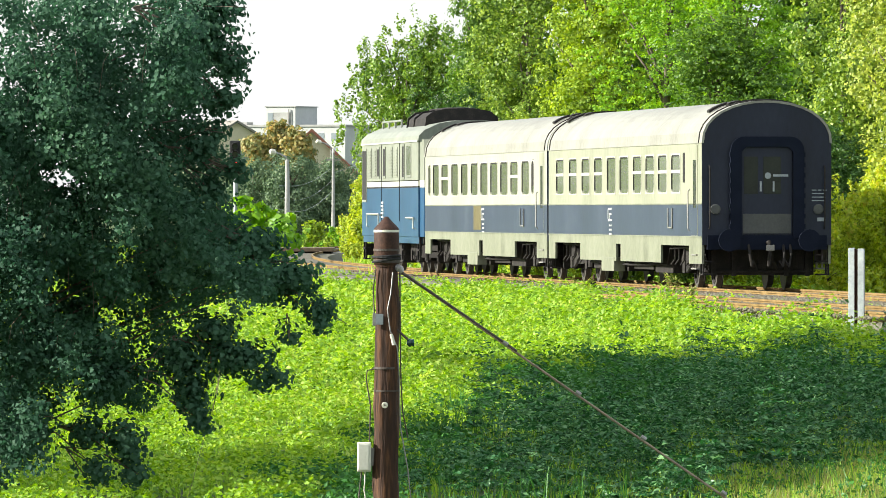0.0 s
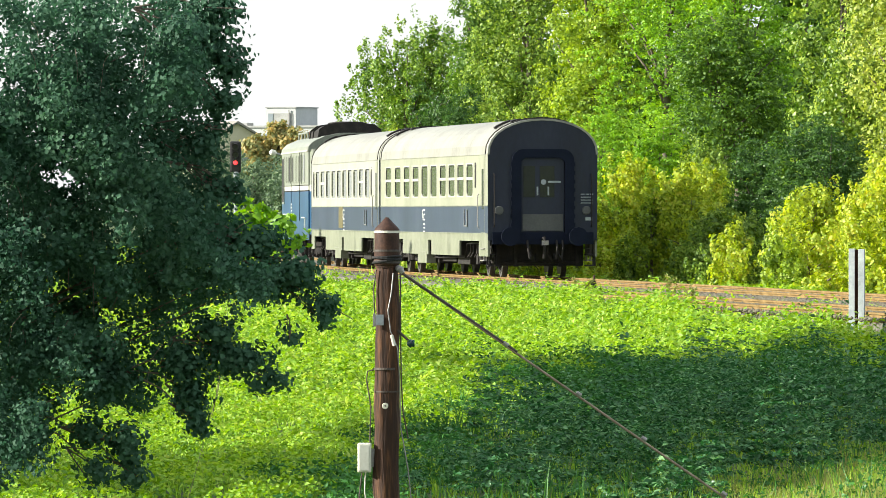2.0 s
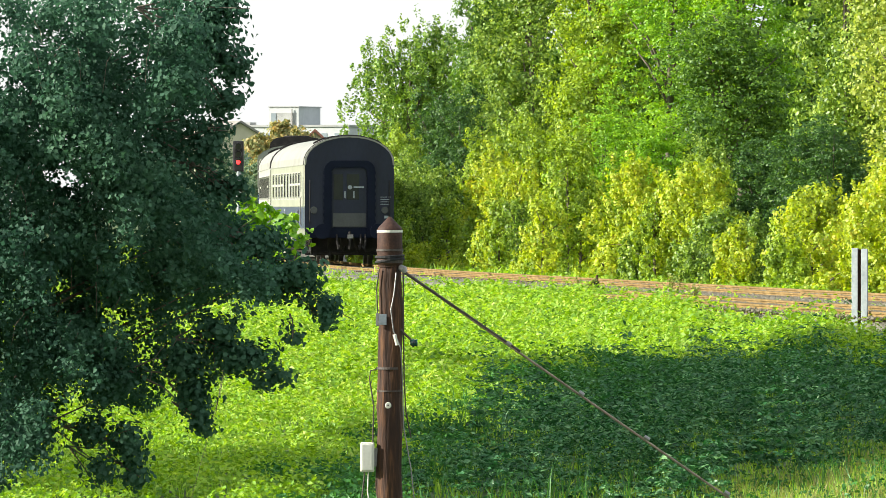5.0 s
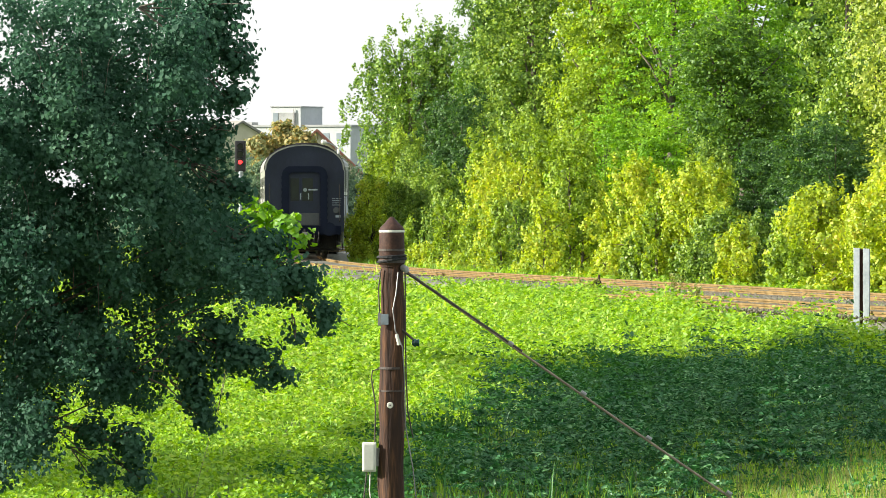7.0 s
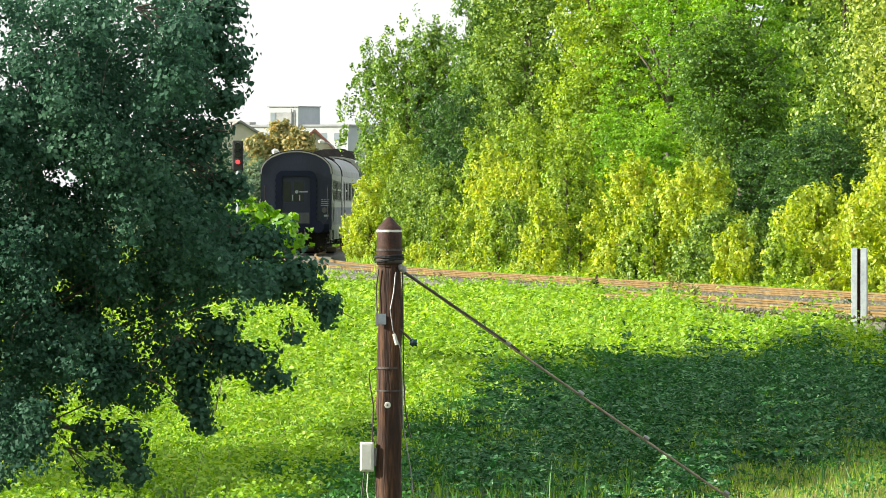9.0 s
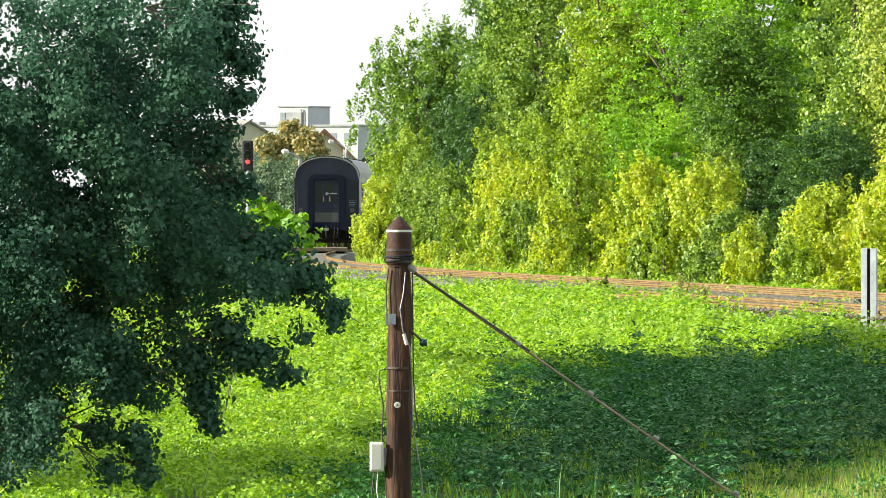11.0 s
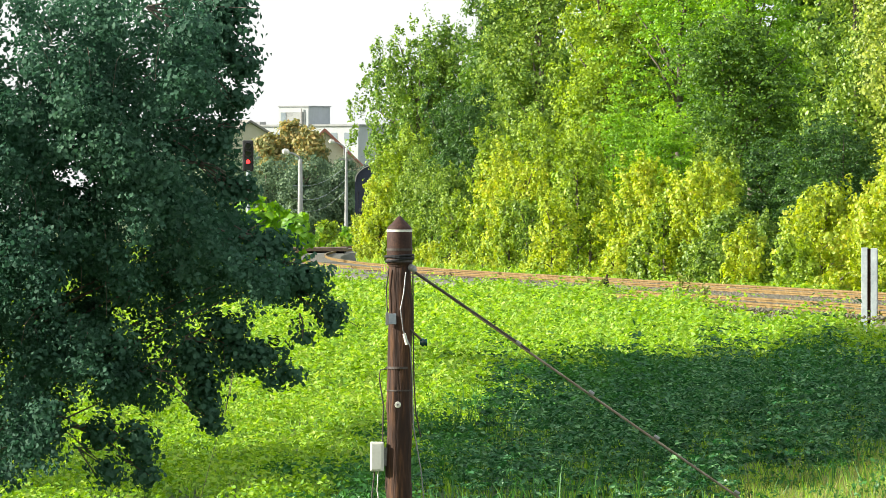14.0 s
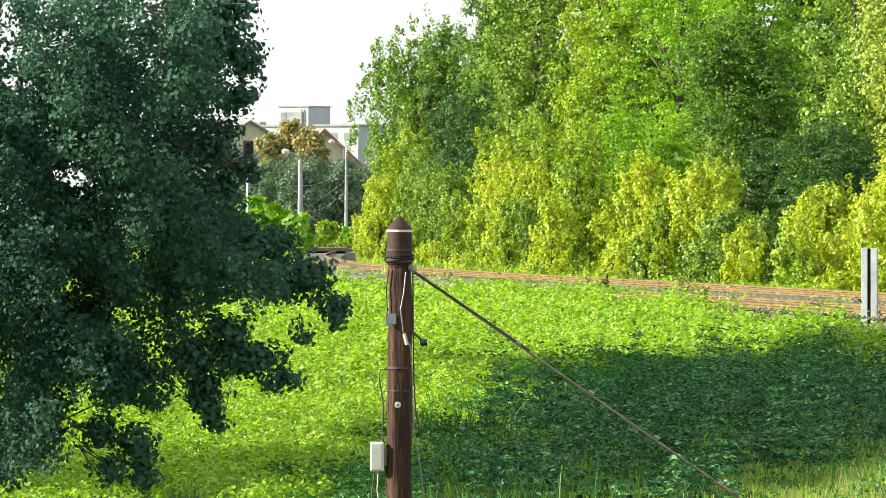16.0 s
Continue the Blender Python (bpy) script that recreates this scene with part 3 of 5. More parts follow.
            part("grab_rail", hr, M_STEEL, c)
            st = bmesh.new()
            for z in (0.42, 0.72):
                bx(min(side * 1.22, side * 1.43), max(side * 1.22, side * 1.43), yy(s) - 0.38, yy(s) + 0.38, z, z + 0.03, bm=st)
            bx(min(side * 1.3, side * 1.34), max(side * 1.3, side * 1.34), yy(s) - 0.38, yy(s) - 0.33, 0.42, 0.95, bm=st)
            bx(min(side * 1.3, side * 1.34), max(side * 1.3, side * 1.34), yy(s) + 0.33, yy(s) + 0.38, 0.42, 0.95, bm=st)
            part("boarding_step", st, M_STEEL, c)
        # emblem as a plain shape, painted data below it
        em = bmesh.new()
        e0, e1 = sorted((side * 1.402, side * 1.407))
        ey = yy(lower_logo)
        for r in ((ey + 0.62, ey + 0.72, 1.5, 1.72), (ey + 0.1, ey + 0.62, 1.71, 1.75), (ey + 0.1, ey + 0.45, 1.59, 1.63), (ey + 0.42, ey + 0.5, 1.5, 1.59), (ey + 0.05, ey + 0.62, 1.45, 1.49)):
            bx(e0, e1, *r, bm=em)
        part("emblem", em, M_LETTER, c, "white painted emblem")
        glyph_bars(c, side, ey + 0.1, 1.37, [(0.16, 0.18), (0.18, 0.14), (0.42,)], 0.04)
        part("board_holder", bx(e0, max(e1, side * 1.42) if side > 0 else e1, yy(4.3), yy(4.95), 1.32, 1.72, 0.003), M_COACHBLUE, c)
        fr = bmesh.new()
        for r in ((yy(4.3), yy(4.35), 1.3, 1.74), (yy(4.9), yy(4.95), 1.3, 1.74), (yy(4.3), yy(4.95), 1.3, 1.33)):
            bx(min(side * 1.407, side * 1.43), max(side * 1.407, side * 1.43), *r, bm=fr)
        part("board_frame", fr, M_STEEL, c, "steel destination board frame")
        if olive:
            part("destination_board", bx(e0, e1, yy(olive), yy(olive) + 1.5, 1.2, 1.82, 0.002), M_OLIVE, c, "olive yellow board")
        # narrow dark vent beside the door, rust and grime below the waist
        part("side_vent", bx(e0, e1, yy(2.55), yy(2.85), 2.3, 2.95, 0.002), M_UNDER, c, "narrow dark side vent")
    # roof shell with ribs and gutters
    out, inn = roof_outline(), roof_outline(0.05)
    part("roof", prism(out + inn[::-1], "y", y0 - 0.08, y1 + 0.08), M_ROOF, c, "sunlit pale grey arched roof", smooth=False)
    for y in (y0 + 0.3, y1 - 0.3):
        rb = bmesh.new()
        for k in range(16):
            (xa, za), (xb, zb) = out[k], out[k + 1]
            tube([(xa * 1.006, y, za + 0.008), (xb * 1.006, y, zb + 0.008)], 0.016, 6, rb)
        part("roof_rib", rb, M_UNDER, c, "dark seam across the roof")
    def over_roof(a0, a1, ya, yb, lift, thick, name, label):
        """A strip laid over the roof's curve, from angle a0 to a1 in parts of a half turn."""
        ring = []
        for k in range(9):
            a = math.pi * (a0 + (a1 - a0) * k / 8)
            ring.append((-math.cos(a) * (HALF + 0.02), 3.14 + math.sin(a) ** 0.86 * 0.92))
        ring = [(x, z + lift) for x, z in ring] + [(x * 1.01, z + lift + thick) for x, z in ring[::-1]]
        part(name, prism(ring, "y", ya, yb), M_UNDER, c, label)
    for y, d in ((y0 + 1.1, 1), (y1 - 1.1, -1)):
        over_roof(0.23, 0.34, y, y + 0.34, 0.02, 0.05, "roof_step", "dark step on the roof's shoulder")
        over_roof(0.66, 0.77, y, y + 0.34, 0.02, 0.05, "roof_step", "dark step on the roof's shoulder")
        over_roof(0.36, 0.64, y - d * 0.75, y - d * 0.75 + 0.05, 0.02, 0.02, "roof_cable", "dark cable over the roof")
        over_roof(0.34, 0.40, y - 0.25, y + 0.5, 0.015, 0.035, "roof_vent", "small dark roof vent")
    # ends
    outline = [(-HALF, 0.95)] + roof_outline(0.012) + [(HALF, 0.95)]
    for y, d in ((y0, -1), (y1, 1)):
        ya, yb = sorted((y, y + d * 0.06))
        part("end_wall", prism(outline, "y", ya, yb), M_ENDNAVY, c, "dark navy coach end")
        q0, q1 = sorted((y + d * 0.06, y + d * 0.17))
        gw = bmesh.new()
        arch = [(-0.80, 1.1)] + [(-0.80 + 0.3 * (1 - math.cos(a)), 2.98 + 0.3 * math.sin(a)) for a in [math.pi * k / 12 for k in range(7)]]
        arch += [(-x, z) for x, z in arch[::-1]]
        hole = [(-0.56, 1.1), (-0.56, 2.95), (-0.46, 3.06), (0.46, 3.06), (0.56, 2.95), (0.56, 1.1)]
        prism(arch + hole[::-1], "y", q0, q1, gw)
        for z in [1.3 + 0.22 * k for k in range(8)]:        # folds of the bellows
            for sx in (-1, 1):
                bx(min(sx * 0.785, sx * 0.825), max(sx * 0.785, sx * 0.825), q0, q1, z, z + 0.1, bm=gw)
        part("gangway_bellows", gw, M_BELLOWS, c, "dusty black rubber gangway surround")
        r0, r1 = sorted((y + d * 0.062, y + d * 0.085))
        dr = part("end_door", bx(-0.55, 0.55, r0, r1, 1.18, 3.05, 0.004), M_ENDNAVY, c, "double end door")
        k0, k1 = sorted((y + d * 0.087, y + d * 0.093))
        for xa, xb in ((-0.5, -0.2), (-0.08, 0.3)):
            part("door_window", bx(xa, xb, k0, k1, 2.05, 2.85, 0.002), M_DOORGLASS, dr, "dusty door window")
        part("kick_plate", bx(-0.52, 0.52, k0, k1, 1.2, 1.62, 0.002), M_DULL, dr, "dull grey lower door plate")
        for x in (-0.14, 0.14):
            part("door_handle", bx(x - 0.02, x + 0.02, min(k0, y + d * 0.12), max(k1, y + d * 0.12), 2.1, 2.32), M_ZINC, dr, "pale door handle")
        sg = tube([(0.02, y + d * 0.094, 2.44), (0.02, y + d * 0.1, 2.44)], 0.07, 14)
        bx(0.13, 0.46, min(y + d * 0.094, y + d * 0.1), max(y + d * 0.094, y + d * 0.1), 2.42, 2.47, bm=sg)
        part("door_sign", sg, M_ZINC, dr, "small white round sign and bar")
        tb = bmesh.new()
        for row, ws in enumerate(((0.1, 0.08, 0.08), (0.3,), (0.3,), (0.3,))):
            xx = 0.98
            for w in ws:
                bx(xx, xx + w, min(y + d * 0.062, y + d * 0.066), max(y + d * 0.062, y + d * 0.066), 2.12 - row * 0.075, 2.14 - row * 0.075, bm=tb)
                xx += w + 0.03
        bx(1.1, 1.28, min(y + d * 0.062, y + d * 0.066), max(y + d * 0.062, y + d * 0.066), 1.46, 1.54, bm=tb)
        tagged(part("data_lettering", tb, M_ZINC, c, "faint white painted data"), kind="stuff")
        for x in (-1.12, 1.12):
            tl = tube([(x, y + d * 0.06, 1.72), (x, y + d * 0.12, 1.72), (x, y + d * 0.13, 1.72)], [0.11, 0.11, 0.085], 16)
            part("tail_lamp", tl, M_DULL, c, "round tail lamp with dull glass")
        bf = bmesh.new()
        bx(-1.3, 1.3, min(y, y + d * 0.12), max(y, y + d * 0.12), 0.85, 1.16, bm=bf)
        part("buffer_beam", bf, M_BELLOWS, c)
        for x in (-0.87, 0.87):
            b = tube([(x, y + d * 0.1, 1.05), (x, y + d * 0.42, 1.05)], 0.1, 12)
            tube([(x, y + d * 0.42, 1.05), (x, y + d * 0.47, 1.05)], 0.24, 16, b)
            part("buffer", b, M_BELLOWS, c, "black round buffer")
        hk = tube([(0, y + d * 0.1, 1.0), (0, y + d * 0.4, 1.02), (0, y + d * 0.45, 0.8), (0, y + d * 0.35, 0.5)], 0.04, 8)
        for x in (-0.4, 0.35, 0.5):
            tube([(x, y + d * 0.1, 0.95), (x, y + d * 0.25, 0.75), (x * 0.9, y + d * 0.28, 0.5), (x * 0.8, y + d * 0.1, 0.6)], 0.03, 6, hk)
        part("coupling", hk, M_UNDER, c, "black coupling hook and hoses")
        part("coupling_tag", bx(-0.08, 0.1, min(y + d * 0.46, y + d * 0.48), max(y + d * 0.46, y + d * 0.48), 0.83, 0.95, 0.005), M_STEEL, c)
        for x in (-1.25, 1.25):
            part("corner_handrail", tube([(x, y + d * 0.07, 1.3), (x, y + d * 0.14, 1.35), (x, y + d * 0.14, 2.6), (x, y + d * 0.07, 2.65)], 0.018, 6), M_UNDER, c)
    for y, d in ((y0, 1), (y1, -1)):
        # The dark plate closes the gap under the end, where shade would be.
        rg = bx(-1.15, 1.15, min(y + d * 0.7, y + d * 0.78), max(y + d * 0.7, y + d * 0.78), 0.3, 0.95, 0.02)
        for x in (-1.05, -0.6, 0.55, 1.0):
            bx(x - 0.05, x + 0.05, min(y + d * 0.62, y + d * 0.7), max(y + d * 0.62, y + d * 0.7), 0.28, 0.95, bm=rg)
        for x in (-0.3, 0.15, 0.4):
            tube([(x, y + d * 0.3, 0.92), (x + 0.04, y + d * 0.25, 0.6), (x + 0.16, y + d * 0.4, 0.42), (x + 0.2, y + d * 0.6, 0.6)], 0.028, 6, rg)
        tube([(-1.1, y + d * 0.66, 0.38), (1.1, y + d * 0.66, 0.38)], 0.035, 8, rg)
        part("brake_rigging", rg, M_UNDER, c, "brake rigging and hoses on a dark shade plate")
        for sx in (-1, 1):
            st = bmesh.new()
            for z in (0.3, 0.58):
                bx(min(sx * 1.12, sx * 1.38), max(sx * 1.12, sx * 1.38), min(y + d * 0.04, y + d * 0.4), max(y + d * 0.04, y + d * 0.4), z, z + 0.03, bm=st)
            for q in (0.05, 0.36):
                bx(min(sx * 1.34, sx * 1.38), max(sx * 1.34, sx * 1.38), min(y + d * q, y + d * (q + 0.04)), max(y + d * q, y + d * (q + 0.04)), 0.3, 0.95, bm=st)
            part("corner_step", st, M_UNDER, c, "sooty shunter's step")
    part("underfloor", bx(-1.33, 1.33, y0, y1, 0.95, 1.12), M_UNDER, c)
    # Reservoirs, sill and pipes are added to fill the underfloor with dark.
    for x, z, r, s0, s1 in ((-0.85, 0.62, 0.22, 6.6, 8.6), (0.75, 0.6, 0.24, 9.0, 11.4), (-0.8, 0.55, 0.2, 16.2, 18.2)):
        part("air_reservoir", tube([(x, yy(s0), z), (x, yy(s0) + 0.12, z), (x, yy(s1) - 0.12, z), (x, yy(s1), z)], [r * 0.6, r, r, r * 0.6], 14), M_UNDER, c, "dark air reservoir filling the underfloor shade")
    part("centre_sill", bx(-0.45, 0.45, y0 + 1, y1 - 1, 0.55, 0.96, 0.02), M_UNDER, c)
    for x in (-1.2, 1.2):
        pp = tube([(x, y0 + 1.2, 0.9), (x, yy(6.0), 0.86), (x, yy(6.4), 0.5), (x, yy(12.0), 0.46), (x, yy(18.4), 0.5), (x, yy(19.0), 0.86), (x, y1 - 1.2, 0.9)], 0.025, 6)
        for s in (2.6, 3.1, 3.9, 4.7, 5.3, 19.6, 20.3, 21.1, 22.0, 22.6):
            tube([(x, yy(s), 0.93), (x + 0.02, yy(s) + 0.12, 0.62), (x - 0.03, yy(s) + 0.35, 0.5)], 0.022, 5, pp)
        part("brake_pipe", pp, M_UNDER, c, "sooty pipes and rods beside the bogies")
    for s0, s1, z in ((6.3, 8.9, 0.3), (9.2, 12.2, 0.36), (13.1, 15.5, 0.3), (15.8, 18.7, 0.34)):
        part("underfloor_box", bx(-1.1, 1.1, yy(s0), yy(s1), z, 0.94, 0.02), M_UNDER, c, "sooty equipment box under the floor")
    part("battery_box", bx(-1.41, -1.15, yy(13.3), yy(15.3), 0.3, 0.62, 0.01), M_SKIRT, c, "cream battery box")
    wheels = []
    for yb in (-8.9, 8.9):
        wheels += bogie(c, yb, (-1.25, 1.25))
    return c, wheels


CUTS = [(2.0, 6.1), (12.3, 13.0), (18.9, 23.2)]
W1 = [(3.9, 1.34, True), (5.85, 1.34, True), (7.75, 1.34, True), (9.7, 1.34, True), (11.75, 1.42, False), (13.8, 1.42, False),
      (15.9, 1.34, True), (18.0, 1.34, True), (20.15, 1.34, True), (22.4, 1.34, True)]
W2 = [(2.75, 0.5, False), (4.1, 1.42, False), (6.2, 1.42, True), (8.15, 1.42, False), (10.1, 1.42, False), (12.05, 1.42, False), (14.0, 1.42, False),
      (16.0, 1.42, False), (18.0, 1.42, False), (20.1, 1.42, True), (22.0, 1.34, False), (23.4, 0.5, False)]
coach_rear, wheels_rear = coach("cream and dark blue passenger coach with split windows", W1, (1.15,), CUTS, None, 13.6)
coach_front, wheels_front = coach("cream and dark blue passenger coach with tall windows", W2, (1.1,), CUTS, 12.6, 11.9, M_WHITECREAM)


# ---- locomotive ----
def locomotive():
    c = empty("diesel_locomotive", pose(0, 0, 0), "blue and pale grey diesel locomotive with dark roof hatches", "locomotive")
    y0, y1 = -8.0, 8.0
    for side in (-1, 1):
        a, b = sorted((side * 1.38, side * 1.44))
        part("lower_side", bx(a, b, y0 + 0.5, y1 - 0.5, 0.98, 2.32, 0.01), M_LOCOBLUE, c, "bright blue lower side")
        part("stripe", bx(a, max(b, side * 1.444) if side > 0 else b, y0 + 0.5, y1 - 0.5, 2.362, 2.50), M_STRIPE, c, "white waist stripe")
        part("waist_moulding", bx(a, b, y0 + 0.5, y1 - 0.5, 2.322, 2.36), M_UNDER, c)
        part("drip_rail", bx(min(side * 1.44, side * 1.475), max(side * 1.44, side * 1.475), y0 + 0.5, y1 - 0.5, 3.56, 3.60), M_STRIPE, c, "pale drip rail under the roof")
        part("valance", bx(min(side * 1.30, side * 1.41), max(side * 1.30, side * 1.41), y0 + 0.6, y1 - 0.6, 0.80, 0.978), M_LOCOBLUE, c, "dusty blue lower edge")
        part("upper_side", bx(a, b, y0 + 0.5, y1 - 0.5, 2.522, 3.6, 0.01), M_LOCOGREY, c, "pale grey upper side")
        o0, o1 = sorted((side * 1.441, side * 1.455))
        # Matte black panels stand in for the unlit inside of open windows.
        for yc, w, h0, h1, m_, nm in ((-5.2, 1.0, 2.66, 3.46, M_GLASSDARK, "cab_window"), (-3.75, 0.45, 2.62, 3.46, M_RUBBER, "cab_door_window"), (6.7, 1.1, 2.0, 3.4, M_RUBBER, "cab_window"),
                                      (1.25, 0.6, 2.66, 3.42, M_RUBBER, "side_window"), (2.85, 0.6, 2.66, 3.42, M_RUBBER, "side_window")):
            wn_ = part(nm, bx(o0, o1, yc - w / 2, yc + w / 2, h0, h1, 0.004), m_, c, "dark side window")
            sr = bmesh.new()
            for r in ((yc - w / 2 - 0.06, yc - w / 2, h0 - 0.06, h1 + 0.06), (yc + w / 2, yc + w / 2 + 0.06, h0 - 0.06, h1 + 0.06), (yc - w / 2, yc + w / 2, h0 - 0.06, h0), (yc - w / 2, yc + w / 2, h1, h1 + 0.06)):
                bx(min(side * 1.441, side * 1.462), max(side * 1.441, side * 1.462), *r, bm=sr)
            part("window_surround", sr, M_LOCOGREY, wn_, "pale grey window surround")
        for yc in (-1.75, -0.45, 4.0, 5.3):
            g = bx(o0, o1, yc - 0.5, yc + 0.5, 2.62, 3.46)
            for k in range(9):
                z = 2.67 + k * 0.085
                bx(min(side * 1.455, side * 1.475), max(side * 1.455, side * 1.475), yc - 0.46, yc + 0.46, z, z + 0.03, bm=g)
            part("louvre_grille", g, M_LOCOGREY, c, "pale louvred air grille")
        for yc in (-2.75, 2.05):
            part("panel_seam", bx(o0, o1, yc - 0.015, yc + 0.015, 1.4, 3.55), M_UNDER, c)
        hr = tube([(side * 1.45, 2.2, 1.25), (side * 1.52, 2.2, 1.25), (side * 1.52, 2.2, 1.6), (side * 1.52, 5.4, 1.6), (side * 1.52, 5.4, 1.25), (side * 1.45, 5.4, 1.25)], 0.02, 6)
        part("handrail", hr, M_STRIPE, c)
        hr = tube([(side * 1.45, -6.9, 1.2), (side * 1.52, -6.9, 1.2), (side * 1.52, -6.9, 1.5), (side * 1.52, -5.1, 1.5), (side * 1.45, -5.1, 1.5)], 0.02, 6)
        part("handrail", hr, M_STRIPE, c)
        lt = bmesh.new()
        zz = 1.95
        for w in (0.6, 0.7, 0.5, 0.7, 0.6):
            bx(o0, o1, 1.5, 1.5 + w, zz - 0.06, zz, bm=lt)
            zz -= 0.1
        part("lettering", lt, M_LETTER, c, "white painted lettering")
    roof = [(-1.46, 3.58), (-1.44, 3.72), (-1.28, 3.88), (-0.9, 4.05), (-0.4, 4.14), (0.4, 4.14), (0.9, 4.05), (1.28, 3.88), (1.44, 3.72), (1.46, 3.58)]
    part("roof", prism(roof, "y", y0 + 0.35, y1 - 0.35), M_LOCOGREY, c, "pale grey rounded roof")
    for d, y in ((-1, y0), (1, y1)):
        nose = [(-1.40, y - d * 0.52), (1.40, y - d * 0.52), (1.32, y - d * 0.2), (0.9, y), (-0.9, y), (-1.32, y - d * 0.2)]
        if d > 0:
            nose = nose[::-1]
        part("nose_lower", prism(nose, "z", 0.98, 2.32), M_LOCOBLUE, c, "rounded blue nose")
        part("nose_stripe", prism([(x * 1.003, yy) for x, yy in nose], "z", 2.322, 2.52), M_STRIPE, c)
        part("nose_upper", prism(nose, "z", 2.522, 3.62), M_LOCOGREY, c, "pale grey cab front")
        for x in (-0.65, 0.65):
            ya, yb = sorted((y, y + d * 0.02))
            part("windscreen", bx(x - 0.5, x + 0.5, ya, yb, 2.75, 3.4, 0.004), M_GLASSDARK, c)
        for x in (-0.87, 0.87):
            b = tube([(x, y, 1.05), (x, y + d * 0.4, 1.05)], 0.1, 12)
            tube([(x, y + d * 0.4, 1.05), (x, y + d * 0.46, 1.05)], 0.24, 16, b)
            part("buffer", b, M_UNDER, c)
        part("snow_plough", prism([(-1.35, y - d * 0.3), (1.35, y - d * 0.3), (0.9, y + d * 0.15), (-0.9, y + d * 0.15)][::d], "z", 0.42, 0.75), M_UNDER, c)
    hat = bmesh.new()
    prism([(-1.0, 3.9), (-0.95, 4.22), (-0.75, 4.38), (-0.4, 4.44), (0.4, 4.44), (0.75, 4.38), (0.95, 4.22), (1.0, 3.9)], "y", -5.2, -0.7, hat)
    part("roof_hatch", hat, M_UNDER, c, "sooty black raised roof hatch")
    for y in (-4.4, -3.0, -1.6):
        fan = tube([(0, y, 4.4), (0, y, 4.5), (0, y, 4.52)], [0.5, 0.48, 0.4], 18)
        part("roof_fan", fan, M_UNDER, c, "sooty round roof fan")
    for y in (-5.3, -2.3, -0.6):
        part("hatch_rib", prism([(-1.03, 3.9), (-0.98, 4.26), (-0.77, 4.42), (-0.4, 4.48), (0.4, 4.48), (0.77, 4.42), (0.98, 4.26), (1.03, 3.9)], "y", y, y + 0.12), M_UNDER, c)
    hat = prism([(-0.6, 3.9), (-0.5, 4.4), (0.5, 4.4), (0.6, 3.9)], "y", -0.2, 0.8)
    part("exhaust_hood", hat, M_LOCOGREY, c)
    ex = tube([(-0.2, 3.2, 4.1), (-0.2, 3.2, 4.32), (-0.2, 3.2, 4.34), (-0.2, 3.2, 4.4)], [0.2, 0.2, 0.28, 0.28], 14)
    part("roof_vent", ex, M_STEEL, c)
    rl = bmesh.new()
    for x in (-0.95, 0.95):
        tube([(x, 1.2, 4.22), (x, 6.5, 4.22)], 0.03, 6, rl)
        for y in (1.3, 3.0, 4.7, 6.3):
            tube([(x, y, 4.0), (x, y, 4.22)], 0.03, 6, rl)
    part("roof_rail", rl, M_LOCOGREY, c)
    part("underframe", bx(-1.3, 1.3, y0 + 0.3, y1 - 0.3, 0.8, 0.98), M_UNDER, c)
    part("fuel_tank", bx(-1.25, 1.25, -1.6, 1.6, 0.25, 0.8, 0.05), M_UNDER, c)
    for y in (-7.2, -3.2, 3.2, 7.2):
        sb = bmesh.new()
        bx(-1.42, -1.25, y - 0.3, y + 0.3, 0.3, 0.34, bm=sb)
        bx(-1.42, -1.25, y - 0.3, y + 0.3, 0.6, 0.64, bm=sb)
        bx(-1.4, -1.35, y - 0.3, y - 0.25, 0.3, 0.98, bm=sb)
        bx(-1.4, -1.35, y + 0.25, y + 0.3, 0.3, 0.98, bm=sb)
        part("boarding_step", sb, M_UNDER, c)
    wh = []
    for yb in (-4.6, 4.6):
        wh += bogie(c, yb, (-1.8, 0.0, 1.8), 0.55)
    return c, wh


loco, wheels_loco = locomotive()

